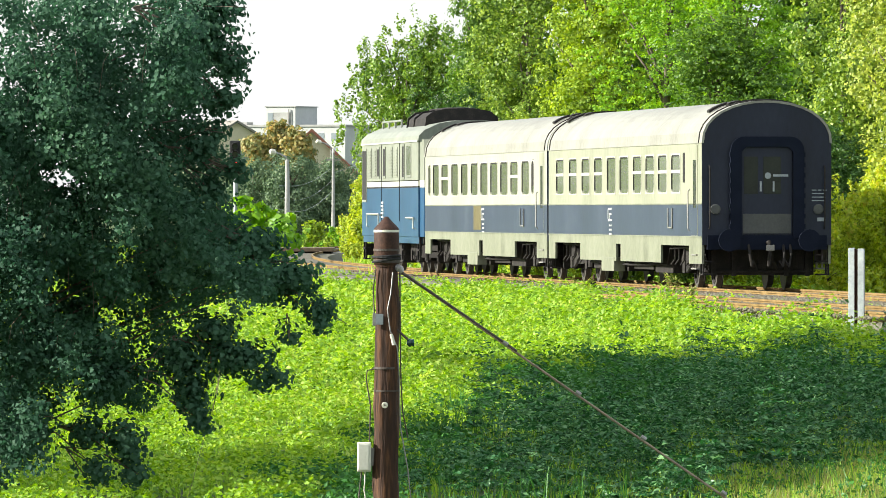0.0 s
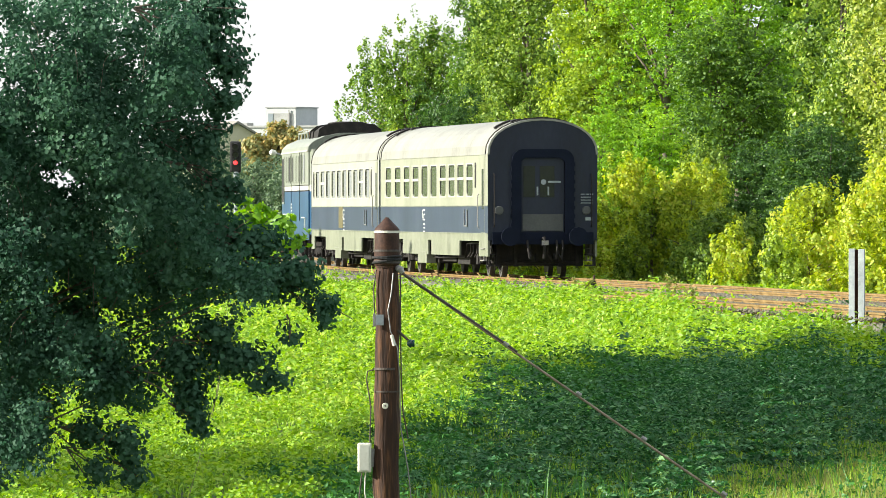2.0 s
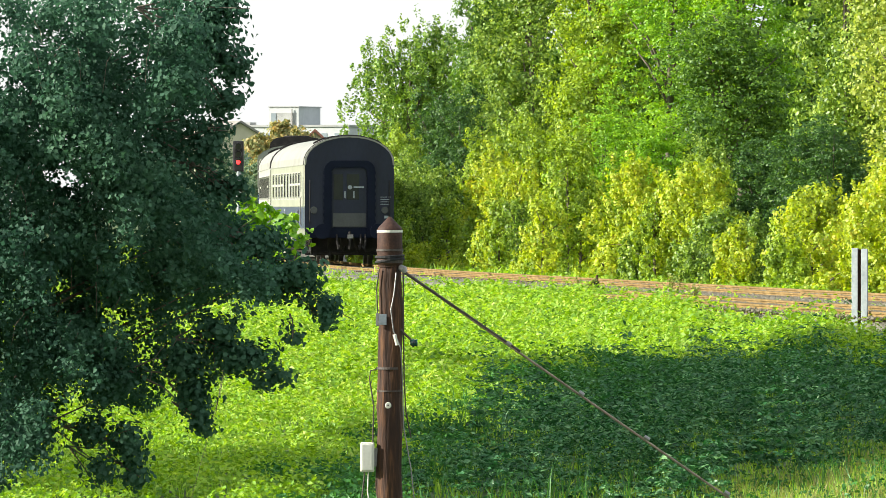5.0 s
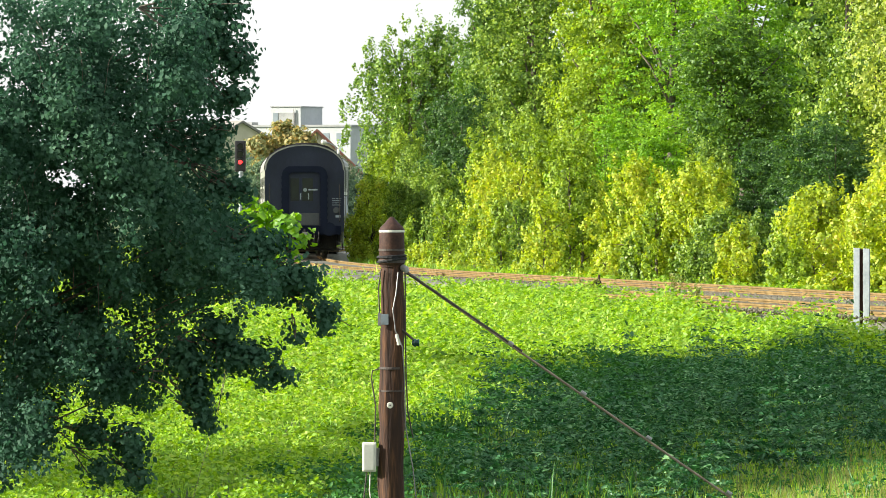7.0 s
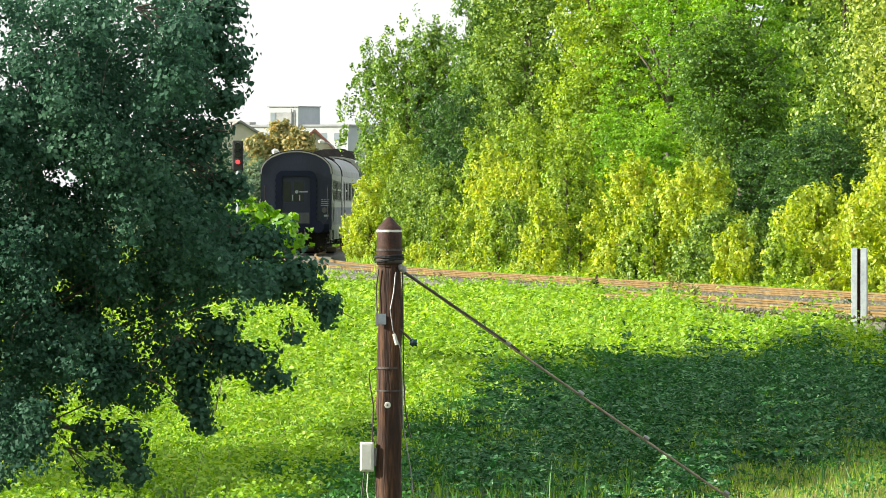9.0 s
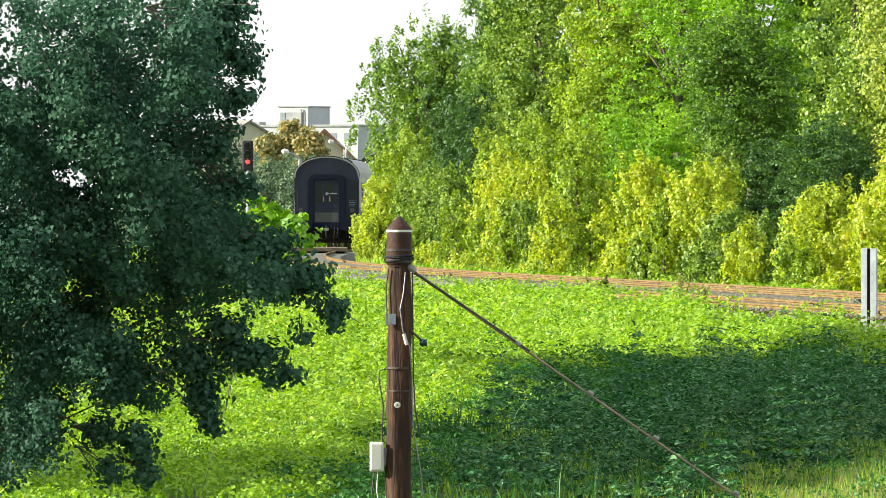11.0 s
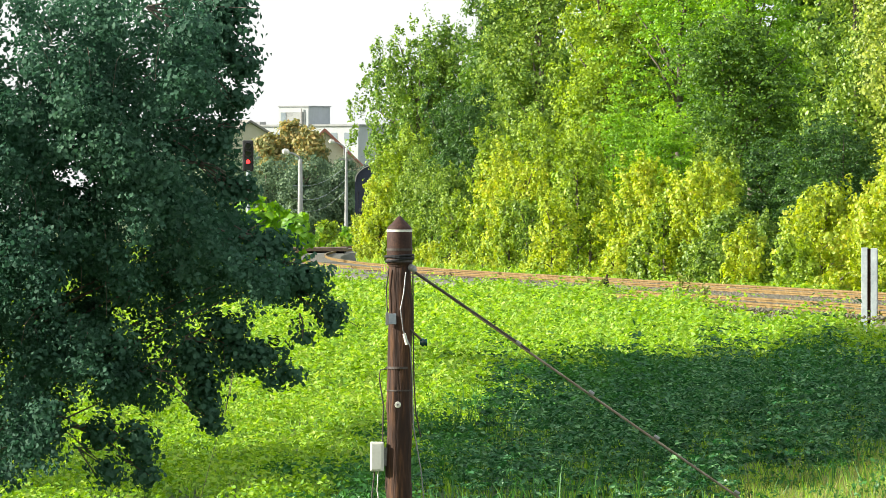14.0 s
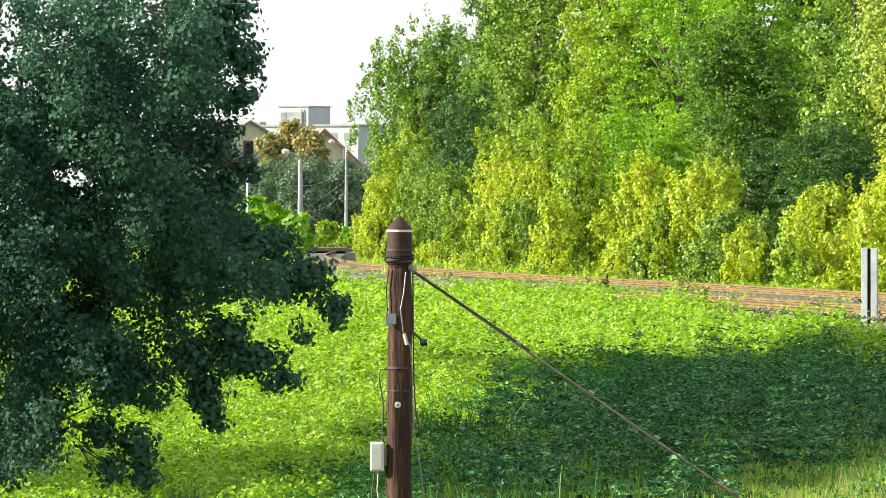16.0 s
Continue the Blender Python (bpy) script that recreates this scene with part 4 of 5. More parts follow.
# ---- wooden pole with cables ----
PX, PY = -0.53, 83.0
def pole():
    z0 = float(gz(PX, PY)) - 0.1
    p = empty("utility_pole", pose(PX, PY, 0), "dark tarred wooden utility pole with cap and cables", "pole")
    rng = random.Random(4)
    bm = bmesh.new()
    rings = []
    zs = [z0 + (1.2 - z0) * k / 40 for k in range(41)]
    for z in zs:
        r = 0.100 + 0.012 * (1.2 - z) / 2.2 + 0.007 / (1 + math.exp((z - 0.86) * 22))
        off = 0.006 * math.sin(z * 3.1) + 0.004 * math.sin(z * 11.0)
        rings.append([bm.verts.new((off + (r + 0.007 * math.sin(7 * a + z * 1.7) + 0.006 * math.sin(3 * a - z * 5.3) + rng.uniform(-0.005, 0.005)) * math.cos(a), (r + 0.006 * math.sin(5 * a + z)) * math.sin(a), z)) for a in [2 * math.pi * k / 28 for k in range(28)]])
    for a, b in zip(rings, rings[1:]):
        for k in range(28):
            bm.faces.new((a[k], a[(k + 1) % 28], b[(k + 1) % 28], b[k]))
    bm.faces.new(rings[-1])
    part("shaft", bm, M_POLE, p, "cracked dark brown tarred wood", smooth=True)
    cap = tube([(0, 0, 1.17), (0, 0, 1.19), (0, 0, 1.45), (0, 0, 1.505), (0, 0, 1.525), (0, 0, 1.57), (0, 0, 1.622)], [0.116, 0.122, 0.117, 0.117, 0.106, 0.06, 0.014], 28)
    part("cap", cap, M_CAP, p, "rusty brown pole cap", smooth=True)
    part("white_band", tube([(0, 0, 1.475), (0, 0, 1.497)], 0.1205, 28), M_WHITE, p, "white painted ring")
    for z, h in ((1.30, 0.02), (1.19, 0.03), (0.19, 0.022), (-0.02, 0.014)):
        part("steel_band", tube([(0, 0, z), (0, 0, z + h)], 0.126 if z > 1 else 0.122, 28), M_CABLE, p, "dark steel band")
    coil = bmesh.new()
    for z, tilt in ((1.215, 0.02), (1.235, -0.012), (1.25, 0.008)):
        tube([(0.131 * math.cos(a), 0.131 * math.sin(a), z + tilt * math.cos(a)) for a in [2 * math.pi * k / 20 for k in range(21)]], 0.011, 6, coil)
    part("wire_coil", coil, M_RUBBER, p, "black wire wound round the pole")
    part("collar", tube([(0, 0, 1.15), (0, 0, 1.21)], [0.108, 0.116], 28), M_POLE, p)
    bk = tube([(0.1, -0.05, 1.15), (0.13, -0.08, 1.13), (0.15, -0.08, 1.10)], [0.03, 0.035, 0.02], 10)
    part("guy_bracket", bk, M_STEEL, p, "grey steel guy bracket")
    part("sign_plate", bx(-0.10, -0.03, -0.132, -0.124, 0.61, 0.71, 0.002), M_ZINC, p, "small metal plate")
    pl = bx(-0.13, -0.10, -0.12, -0.10, 0.6, 0.72, 0.003)
    part("plate_clip", pl, M_STEEL, p)
    part("nail_disc", tube([(-0.015, -0.118, -0.145), (-0.015, -0.130, -0.145)], [0.03, 0.026], 16), M_WHITE, p, "round white metal marker")
    part("nail_centre", tube([(-0.015, -0.130, -0.145), (-0.015, -0.133, -0.145)], 0.008, 10), M_CABLE, p)
    jb = part("junction_box", bx(-0.275, -0.145, -0.10, 0.06, -0.77, -0.495, 0.012), M_WHITE, p, "white plastic junction box")
    part("box_lid", bx(-0.262, -0.165, -0.118, -0.102, -0.755, -0.51, 0.006), M_WHITE, jb)
    part("box_mount", bx(-0.15, -0.09, -0.03, 0.03, -0.72, -0.55), M_STEEL, jb)
    # cables down the shaft
    cables = [
        [(0.06, -0.115, 1.1), (0.04, -0.125, 0.9), (0.01, -0.13, 0.75), (0.035, -0.13, 0.55), (0.1, -0.1, 0.4), (0.12, -0.06, 0.1), (0.13, -0.06, -0.35), (0.2, -0.06, -0.75), (0.235, -0.06, -1.1), (0.26, -0.06, -2.2)],
        [(0.125, -0.04, 1.1), (0.13, -0.05, 0.4), (0.135, -0.06, 0.1), (0.15, -0.05, -0.2), (0.2, -0.05, -0.45)],
        [(-0.12, -0.06, 0.19), (-0.18, -0.06, 0.18), (-0.19, -0.06, 0.1), (-0.15, -0.07, -0.15), (-0.16, -0.07, -0.5)],
        [(-0.2, -0.02, -0.77), (-0.21, -0.03, -0.95), (-0.17, -0.05, -1.2), (-0.16, -0.05, -2.0)],
        [(-0.235, 0.0, -0.77), (-0.26, 0.0, -1.0), (-0.24, 0.0, -2.0)],
        [(-0.1, -0.08, 1.13), (-0.125, -0.07, 0.95), (-0.115, -0.08, 0.72)]]
    for k, path in enumerate(cables):
        part("cable", tube(path, 0.006 if k in (0, 3) else 0.007, 7), M_WHITE if k in (3,) else (M_STEEL if k == 0 else M_CABLE), p)
    part("cable_sleeve", tube([(0.045, -0.14, 0.52), (0.07, -0.13, 0.42)], 0.016, 8), M_WHITE, p)
    ins = tube([(0.1, -0.05, 0.56), (0.2, -0.08, 0.47)], 0.012, 8)
    part("insulator_arm", ins, M_CABLE, p)
    part("insulator", tube([(0.19, -0.10, 0.44), (0.22, -0.10, 0.44), (0.235, -0.1, 0.44), (0.26, -0.1, 0.44)], [0.02, 0.042, 0.03, 0.038], 12), M_GLAZE, p, "dark green glazed insulator")
    return p


pole()


def guy_wire():
    g = empty("guy_wire", pose(0, 0, 0), "taut rusty steel guy wire with clamps", "wire")
    a = Vector((PX + 0.14, PY - 0.08, 1.1))
    b = Vector((PX + 3.75, PY + 0.3, -1.38))
    d = (b - a)
    foot = a + d * 1.75
    foot.z = a.z + d.z * 1.75
    part("strand", tube([a + d * (1.75 * k / 12) + Vector((0, 0, -0.03 * math.sin(math.pi * k / 12))) for k in range(13)], 0.0115, 8), M_STRAND, g)
    for k in (0.27, 0.46, 0.63, 0.84):
        q = a + d * k
        part("clamp", tube([q - d * 0.006, q + d * 0.006], 0.022, 8), M_STEEL, g)
    part("sleeve", tube([a, a + d * 0.3], 0.014, 8), M_CABLE, g, "dark insulated upper end")
    part("anchor", tube([foot, foot + d * 0.08], 0.04, 8), M_CONCRETE, g)


guy_wire()


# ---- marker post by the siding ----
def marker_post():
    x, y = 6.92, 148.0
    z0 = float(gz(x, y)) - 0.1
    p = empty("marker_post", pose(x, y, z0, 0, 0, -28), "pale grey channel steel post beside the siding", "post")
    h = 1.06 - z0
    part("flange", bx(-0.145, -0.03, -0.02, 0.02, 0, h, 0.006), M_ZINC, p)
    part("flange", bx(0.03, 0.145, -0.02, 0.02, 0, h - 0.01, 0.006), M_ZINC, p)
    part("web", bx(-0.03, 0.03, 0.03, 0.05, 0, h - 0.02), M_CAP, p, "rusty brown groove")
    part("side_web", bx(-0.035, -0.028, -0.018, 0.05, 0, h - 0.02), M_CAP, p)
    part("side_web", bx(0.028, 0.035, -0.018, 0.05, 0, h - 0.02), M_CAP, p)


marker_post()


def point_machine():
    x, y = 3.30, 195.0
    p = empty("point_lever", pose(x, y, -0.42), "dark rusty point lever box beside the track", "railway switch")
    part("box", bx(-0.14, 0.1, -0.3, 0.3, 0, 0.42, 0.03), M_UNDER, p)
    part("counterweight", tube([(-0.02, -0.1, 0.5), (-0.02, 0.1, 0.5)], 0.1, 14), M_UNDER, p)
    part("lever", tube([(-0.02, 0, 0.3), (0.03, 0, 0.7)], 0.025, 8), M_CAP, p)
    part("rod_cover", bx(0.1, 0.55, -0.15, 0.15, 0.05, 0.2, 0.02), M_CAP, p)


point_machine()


# ---- trees and shrubs ----
def lumps(rng, n, x, y, z0, z1, rx, ry, taper=0.35, r=(0.3, 0.5)):
    """Random overlapping ellipsoids that make an uneven crown between two heights."""
    out = []
    for k in range(n):
        h = (k + rng.random()) / n
        width = 1 - taper * abs(h - 0.35) / 0.65
        a, q = rng.uniform(0, 2 * math.pi), math.sqrt(rng.random()) * 0.72
        s = rng.uniform(*r)
        out.append((x + math.cos(a) * q * rx * width, y + math.sin(a) * q * ry * width, z0 + (z1 - z0) * (0.1 + 0.84 * h), s * rx * width + 0.1, s * ry * width + 0.1, s * (z1 - z0) * 0.42 + 0.15))
    return out


def shrub(x, y, h, rx, ry, leaf, label, seed, clumps=480, per=32, size=0.094, group="shrubs along the railway", spread=0.21, habit="shoot", lump=(0.16, 0.36)):
    rng = random.Random(seed)
    b = lumps(rng, 22, 0, 0, 0.0, h - 0.2, rx, ry, 0.6, lump)
    for k in range(7):                       # leaders that stand out of the top
        a, q = rng.uniform(0, 2 * math.pi), rng.random() * 0.6
        b.append((math.cos(a) * q * rx, math.sin(a) * q * ry, h * rng.uniform(0.86, 1.02) - 0.4, 0.2, 0.2, 0.5))
    return tree("shrub", x, y, h * 0.85, 0.05, b, leaf, clumps, per, size, spread, label, seed, limbs=14, group=group, category="shrub", habit=habit)


def big_tree(name, x, y, h, z0, rx, leaf, label, seed, clumps=800, per=30, size=0.13, taper=0.45, group="trees behind the railway", wide=0.75, n=24, spread=0.42, trunk=0.17, habit="tuft", lump=(0.26, 0.44)):
    rng = random.Random(seed)
    b = lumps(rng, n, 0, 0, z0, h, rx, rx, taper, lump)
    return tree(name, x, y, h * 0.9, trunk, b, leaf, clumps, per, size, spread, label, seed, limbs=14, group=group, wide=wide, habit=habit)


YEL, GRN, DRK = "yellowing leafy shrub beside the track", "fresh green leafy shrub beside the track", "deep green leafy shrub beside the track"
FRONT = [(187, 4.0, L_YELLOW, YEL), (193, 4.2, L_YELLOW, YEL), (199, 4.3, L_GREEN, GRN), (205, 4.2, L_YELLOW, YEL), (211, 3.9, L_YELLOW, YEL), (216, 3.0, L_YELLOW, YEL), (222, 2.1, L_GREEN, GRN),
         (228, 2.6, L_OLIVE, DRK), (233, 3.2, L_YELLOW, YEL), (239, 3.4, L_GREEN, GRN), (245, 3.7, L_YELLOW, YEL), (251, 3.4, L_YELLOW, YEL), (257, 3.9, L_GREEN, GRN), (264, 3.8, L_YELLOW, YEL),
         (272, 4.5, L_YELLOW, YEL), (279, 5.3, L_GREEN, GRN), (287, 5.5, L_YELLOW, YEL), (296, 5.1, L_GREEN, GRN), (306, 4.3, L_OLIVE, DRK), (318, 4.4, L_OLIVE, DRK), (330, 5.0, L_OLIVE, DRK), (342, 5.6, L_GREEN, GRN)]
jit = random.Random(77)
for k, (y, h, leaf, lab) in enumerate(FRONT):
    off = float(np.interp(y, [195, 280, 335, 345], [5.6, 4.9, 4.1, 3.8]))
    wide_r = jit.uniform(1.3, 1.7) if y > 300 else jit.uniform(1.35, 2.0)
    shrub(track_x(y) + off + (jit.uniform(-0.5, 0.9) if y < 300 else 0), y + jit.uniform(-1.5, 1.5), h * jit.uniform(0.78, 1.12), wide_r, jit.uniform(1.8, 2.8), leaf, lab, 100 + k)
for k in range(24):                          # low growth along the foot of the hedge
    y = 196 + k * 6.3 + jit.uniform(-2, 2)
    leaf, lab = ((L_YELLOW, YEL), (L_GREEN, GRN), (L_OLIVE, DRK))[jit.choice((0, 0, 1, 1, 2))]
    low = jit.choice((0.7, 1.0, 1.4, 1.9, 2.6))
    shrub(track_x(y) + float(np.interp(y, [195, 345], [4.2, 3.2])) + jit.uniform(-0.3, 0.4), y, low, jit.uniform(0.6, 1.1), jit.uniform(1.0, 1.6), leaf, lab, 170 + k, clumps=120, spread=0.18)
for k, (y, off, h, r) in enumerate([(340, 2.75, 3.4, 1.0), (346, 2.7, 2.6, 1.0), (349, 3.1, 4.6, 1.1), (334, 2.8, 2.2, 0.9)]):
    shrub(track_x(y) + off, y, h, r, 1.6, L_YELLOW if k != 2 else L_GREEN, YEL if k != 2 else GRN, 196 + k, clumps=240)
ACA = "bright green feathery acacia behind the hedge"
# The darkest-leaved shrubs here paint the shadowed hollows between lit crowns.
MID = [(12.9, 222, 4.6, 2.2, L_PALE, GRN, "shoot"), (10.5, 240, 4.4, 1.7, L_SHADE, DRK, "fan"), (9.9, 244, 4.6, 2.0, L_SHADE, DRK, "fan"), (8.9, 252, 4.2, 1.8, L_SHADE, DRK, "fan"), (7.4, 250, 4.2, 1.6, L_OLIVE, DRK, "shoot"),
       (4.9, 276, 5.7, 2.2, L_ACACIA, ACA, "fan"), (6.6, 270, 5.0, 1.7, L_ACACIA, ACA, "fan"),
       (0.6, 322, 6.6, 2.0, L_SHADE, DRK, "tuft"), (-0.4, 344, 6.8, 1.8, L_SHADE, DRK, "tuft"), (13.6, 214, 5.4, 1.8, L_YELLOW, YEL, "shoot"), (2.6, 296, 5.6, 1.6, L_OLIVE, DRK, "tuft")]
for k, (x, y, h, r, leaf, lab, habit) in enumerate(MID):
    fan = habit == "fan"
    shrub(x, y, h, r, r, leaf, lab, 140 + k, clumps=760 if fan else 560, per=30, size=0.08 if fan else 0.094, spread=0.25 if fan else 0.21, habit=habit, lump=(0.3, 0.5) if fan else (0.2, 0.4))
TALL = [(3.2, 334, 14.0, 2.0, 2.5, L_OLIVE, "tall olive green broadleaf tree", "tuft"), (1.5, 346, 11.0, 2.0, 1.9, L_DARK, "deep green broadleaf tree", "tuft"),
        (5.4, 316, 12.5, 2.0, 2.0, L_GREEN, "tall yellow-green broadleaf tree", "tuft"), (7.6, 300, 13.0, 4.2, 2.6, L_ACACIA, "tall bright green acacia", "fan"),
        (8.8, 280, 8.2, 3.6, 2.5, L_DARK, "deep green feathery acacia", "fan"), (9.9, 296, 13.5, 3.0, 2.2, L_ACACIA, "tall bright green acacia", "fan"),
        (12.0, 266, 12.0, 1.5, 2.1, L_OLIVE, "tall olive green broadleaf tree", "tuft"), (13.8, 258, 12.5, 1.5, 2.5, L_PALE, "tall pale olive broadleaf tree", "tuft"),
        (15.6, 268, 13.0, 1.5, 2.6, L_PALE, "tall pale olive broadleaf tree", "tuft")]


def poplar_spires(x, y, h, label, seed):
    rng = random.Random(seed)
    b = lumps(rng, 34, 0.2, 0, 1.2, h - 1.9, 3.3, 2.5, 0.45, (0.24, 0.4))
    for k in range(46):                      # upright leaders, highest in the middle
        a, q = rng.uniform(0, 2 * math.pi), math.sqrt(rng.random())
        top = h - 0.4 - 4.0 * q ** 1.7 * rng.uniform(0.7, 1.0)
        b.append((math.cos(a) * q * 3.1 + 0.2, math.sin(a) * q * 2.1, top - 0.8, 0.16, 0.16, 1.0))
    tree("tree", x, y, h * 0.85, 0.16, b, L_POPLAR, 2800, 24, 0.11, 0.25, label, seed, limbs=24, group="trees behind the railway", habit="shoot")


poplar_spires(-1.5, 355, 10.8, "upright deep green poplar beside the track", 260)
for k, (x, y, h, z0, r, leaf, lab, habit) in enumerate(TALL, 1):
    big_tree("tree", x, y, h, z0, r, leaf, lab, 200 + k, taper=0.4, clumps=900, per=28, size=0.11 if habit == "fan" else 0.13, spread=0.40, habit=habit, n=30, lump=(0.24, 0.42))
for k, (x, y) in enumerate([(3.5, 372), (7.5, 368), (11.5, 360), (15.5, 352), (19.0, 345), (17.5, 300), (6.4, 346), (9.8, 336), (13.2, 322), (15.0, 290)]):
    big_tree("tree", x, y, 15.5, 0.6, 3.0, L_DARK, "tall deep green woodland tree", 240 + k, clumps=420, per=20, size=0.27, spread=0.6, group="woodland behind the railway")

# Trees on the sunny side, whose shade lies on the meadow.
for k, (x, y, h, z0, r) in enumerate([(-13.3, 102.5, 8.6, 4.5, 1.9), (-12.8, 110, 12.5, 6.3, 3.1), (-12.5, 120, 14.0, 8.2, 3.8), (-12.8, 128, 15.0, 8.3, 4.3), (-13.0, 135, 15.5, 9.0, 4.3), (-13.3, 141, 15.5, 9.0, 4.4), (-15.5, 140, 18.0, 9.5, 4.6), (-12.5, 93, 7.8, 5.6, 2.8), (-16, 118, 18.0, 11.5, 4.6), (-16, 132, 18.5, 12.0, 4.6),
                                      (-13.2, 106, 9.5, 4.8, 2.0), (-12.9, 114, 12.5, 6.8, 2.8),
                                      (-11.0, 60, 10.0, 4.0, 3.6), (-11.5, 68, 10.0, 4.0, 3.2)]):
    big_tree("tree", x, y, h * 0.8, z0 * 0.8, r, L_DARK, "tall leafy tree at the edge of the meadow", 300 + k, clumps=950, per=16, size=0.58, spread=0.7, group="trees at the edge of the meadow", trunk=0.25)


# ---- the poplar in the foreground ----
def foreground_tree():
    x0, y0 = -5.4, 66.0
    z0 = float(gz(x0, y0)) - 0.05
    t = empty("poplar_tree", pose(x0, y0, z0), "dark shaded poplar with hanging leafy branches", "tree")
    rng = np.random.default_rng(11)
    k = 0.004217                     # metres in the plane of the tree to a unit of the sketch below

    def blob(cx, cy, rx, ry, d=0.0, rd=None):
        return ((cx - 784) * k - x0, d, 1.67 - (cy - 375) * k - z0, rx * k, (rd or 0.8 * (rx + ry) / 2 * k + 0.1), ry * k)
    inner = [(100, 330, 220, 170), (270, 300, 120, 130), (100, 550, 200, 160), (275, 570, 75, 80),
             (-250, 150, 260, 260), (-250, 520, 260, 260), (390, 490, 90, 50), (350, 400, 60, 60), (330, 170, 60, 60), (240, 470, 120, 80), (20, 490, 90, 60), (60, 610, 120, 60), (170, 255, 60, 60), (20, 500, 70, 110), (35, 770, 75, 110), (395, 425, 45, 50), (440, 500, 40, 40), (215, 480, 60, 60), (215, 650, 60, 50)]

    def tufts(big, count, rmin, rmax):
        """Many small boughs scattered through the big lumps, with gaps between them."""
        out = []
        wt = np.array([b[2] * b[3] for b in big], dtype=float)
        for q in rng.choice(len(big), count, p=wt / wt.sum()):
            cx, cy, rx, ry = big[q]
            a, r = rng.uniform(0, 2 * np.pi), rng.uniform(0, 1) ** 0.5
            s = rng.uniform(rmin, rmax)
            out.append(blob(cx + math.cos(a) * r * max(rx - s * 0.6, 5), cy + math.sin(a) * r * max(ry - s * 0.6, 5), s * 0.85, s * 1.2, d=rng.uniform(-1.3, 1.3)))
        return out
    pts, nrm, c = crown_points(tufts(inner, 430, 24, 52), 6600, 16, 0.12, rng, 0.5)
    nrm += rng.normal(size=nrm.shape) * 0.9
    tagged(leaves_mesh("crown", pts, nrm, 0.037, L_FORESHADE, t, rng, 0.95, 0.3), kind="stuff")
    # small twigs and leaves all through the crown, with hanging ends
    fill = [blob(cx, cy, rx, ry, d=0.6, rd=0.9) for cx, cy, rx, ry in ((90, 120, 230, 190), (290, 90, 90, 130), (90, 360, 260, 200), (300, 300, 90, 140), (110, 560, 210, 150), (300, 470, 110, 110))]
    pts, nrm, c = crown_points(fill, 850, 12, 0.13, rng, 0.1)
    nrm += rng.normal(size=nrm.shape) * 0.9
    tagged(leaves_mesh("inner_crown", pts, nrm, 0.037, L_FORESHADE, t, rng, 0.95, 0.3), kind="stuff")
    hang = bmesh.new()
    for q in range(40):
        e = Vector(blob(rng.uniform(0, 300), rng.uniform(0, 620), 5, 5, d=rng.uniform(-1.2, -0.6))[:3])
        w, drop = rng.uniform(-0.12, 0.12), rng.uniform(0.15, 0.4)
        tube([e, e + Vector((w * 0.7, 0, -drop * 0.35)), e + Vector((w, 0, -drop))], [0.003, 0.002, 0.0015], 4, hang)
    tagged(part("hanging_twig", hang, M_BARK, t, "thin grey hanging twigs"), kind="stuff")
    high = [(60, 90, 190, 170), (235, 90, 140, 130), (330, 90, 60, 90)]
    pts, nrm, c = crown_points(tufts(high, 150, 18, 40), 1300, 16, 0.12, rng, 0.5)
    tagged(leaves_mesh("upper_crown", pts, nrm, 0.037, L_FORESHADE, t, rng, 0.95, 0.3), kind="stuff")
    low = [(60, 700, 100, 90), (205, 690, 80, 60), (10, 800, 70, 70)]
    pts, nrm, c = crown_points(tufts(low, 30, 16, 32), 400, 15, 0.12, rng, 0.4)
    tagged(leaves_mesh("lower_crown", pts, nrm, 0.037, L_FORESHADE, t, rng, 0.95, 0.3), kind="stuff")
    bm = tube([(0, 0, 0), (0.05, 0, 1.5), (0.0, 0.05, 3.5), (0.1, 0, 5.5), (0.05, 0, 8.0)], [0.22, 0.19, 0.15, 0.11, 0.03], 12)
    for b in inner[:4] + inner[6:] + low + high:
        e = Vector(blob(*b)[:3])
        s = Vector((0.03, 0.3, max(0.8, min(6.5, e.z - 0.55 * abs(e.x)))))
        m = s.lerp(e, 0.55) + Vector((0, 0.3, 0.12))
        tube([s, m, e], [0.03, 0.013, 0.003], 6, bm)
    part("trunk", bm, M_BARK, t, smooth=True)
    boughs = [[(355, 50, 70, 65), (405, 110, 36, 45), (395, 178, 40, 26), (385, 10, 45, 30)], [(360, 262, 36, 28), (378, 335, 30, 34), (385, 225, 22, 14)],
              [(450, 430, 62, 36), (520, 488, 52, 42), (568, 548, 28, 34), (470, 500, 60, 40)], [(420, 635, 70, 34), (478, 668, 38, 20), (380, 590, 50, 40)],
              [(340, 690, 36, 55), (352, 745, 18, 25), (320, 640, 50, 40)], [(225, 790, 34, 50), (235, 840, 20, 26)], [(150, 770, 34, 36), (170, 830, 24, 30)],
              [(515, 598, 12, 10), (508, 578, 10, 10)], [(416, 297, 15, 17), (428, 310, 14, 12), (400, 305, 14, 14)]]
    made = []
    for i, bl in enumerate(boughs):
        bb = [blob(*b, d=-0.1) for b in bl]
        foot = Vector(bb[0][:3]) + (Vector((-0.03, 0, 0.16)) if i == 7 else Vector((-0.5, 0, 0.15)))
        area = sum(b[2] * b[3] for b in bl)
        n = int(area / 36)
        pts, nrm, c = crown_points(bb, int(n * 1.5), 9, 0.10, rng, 0.2)
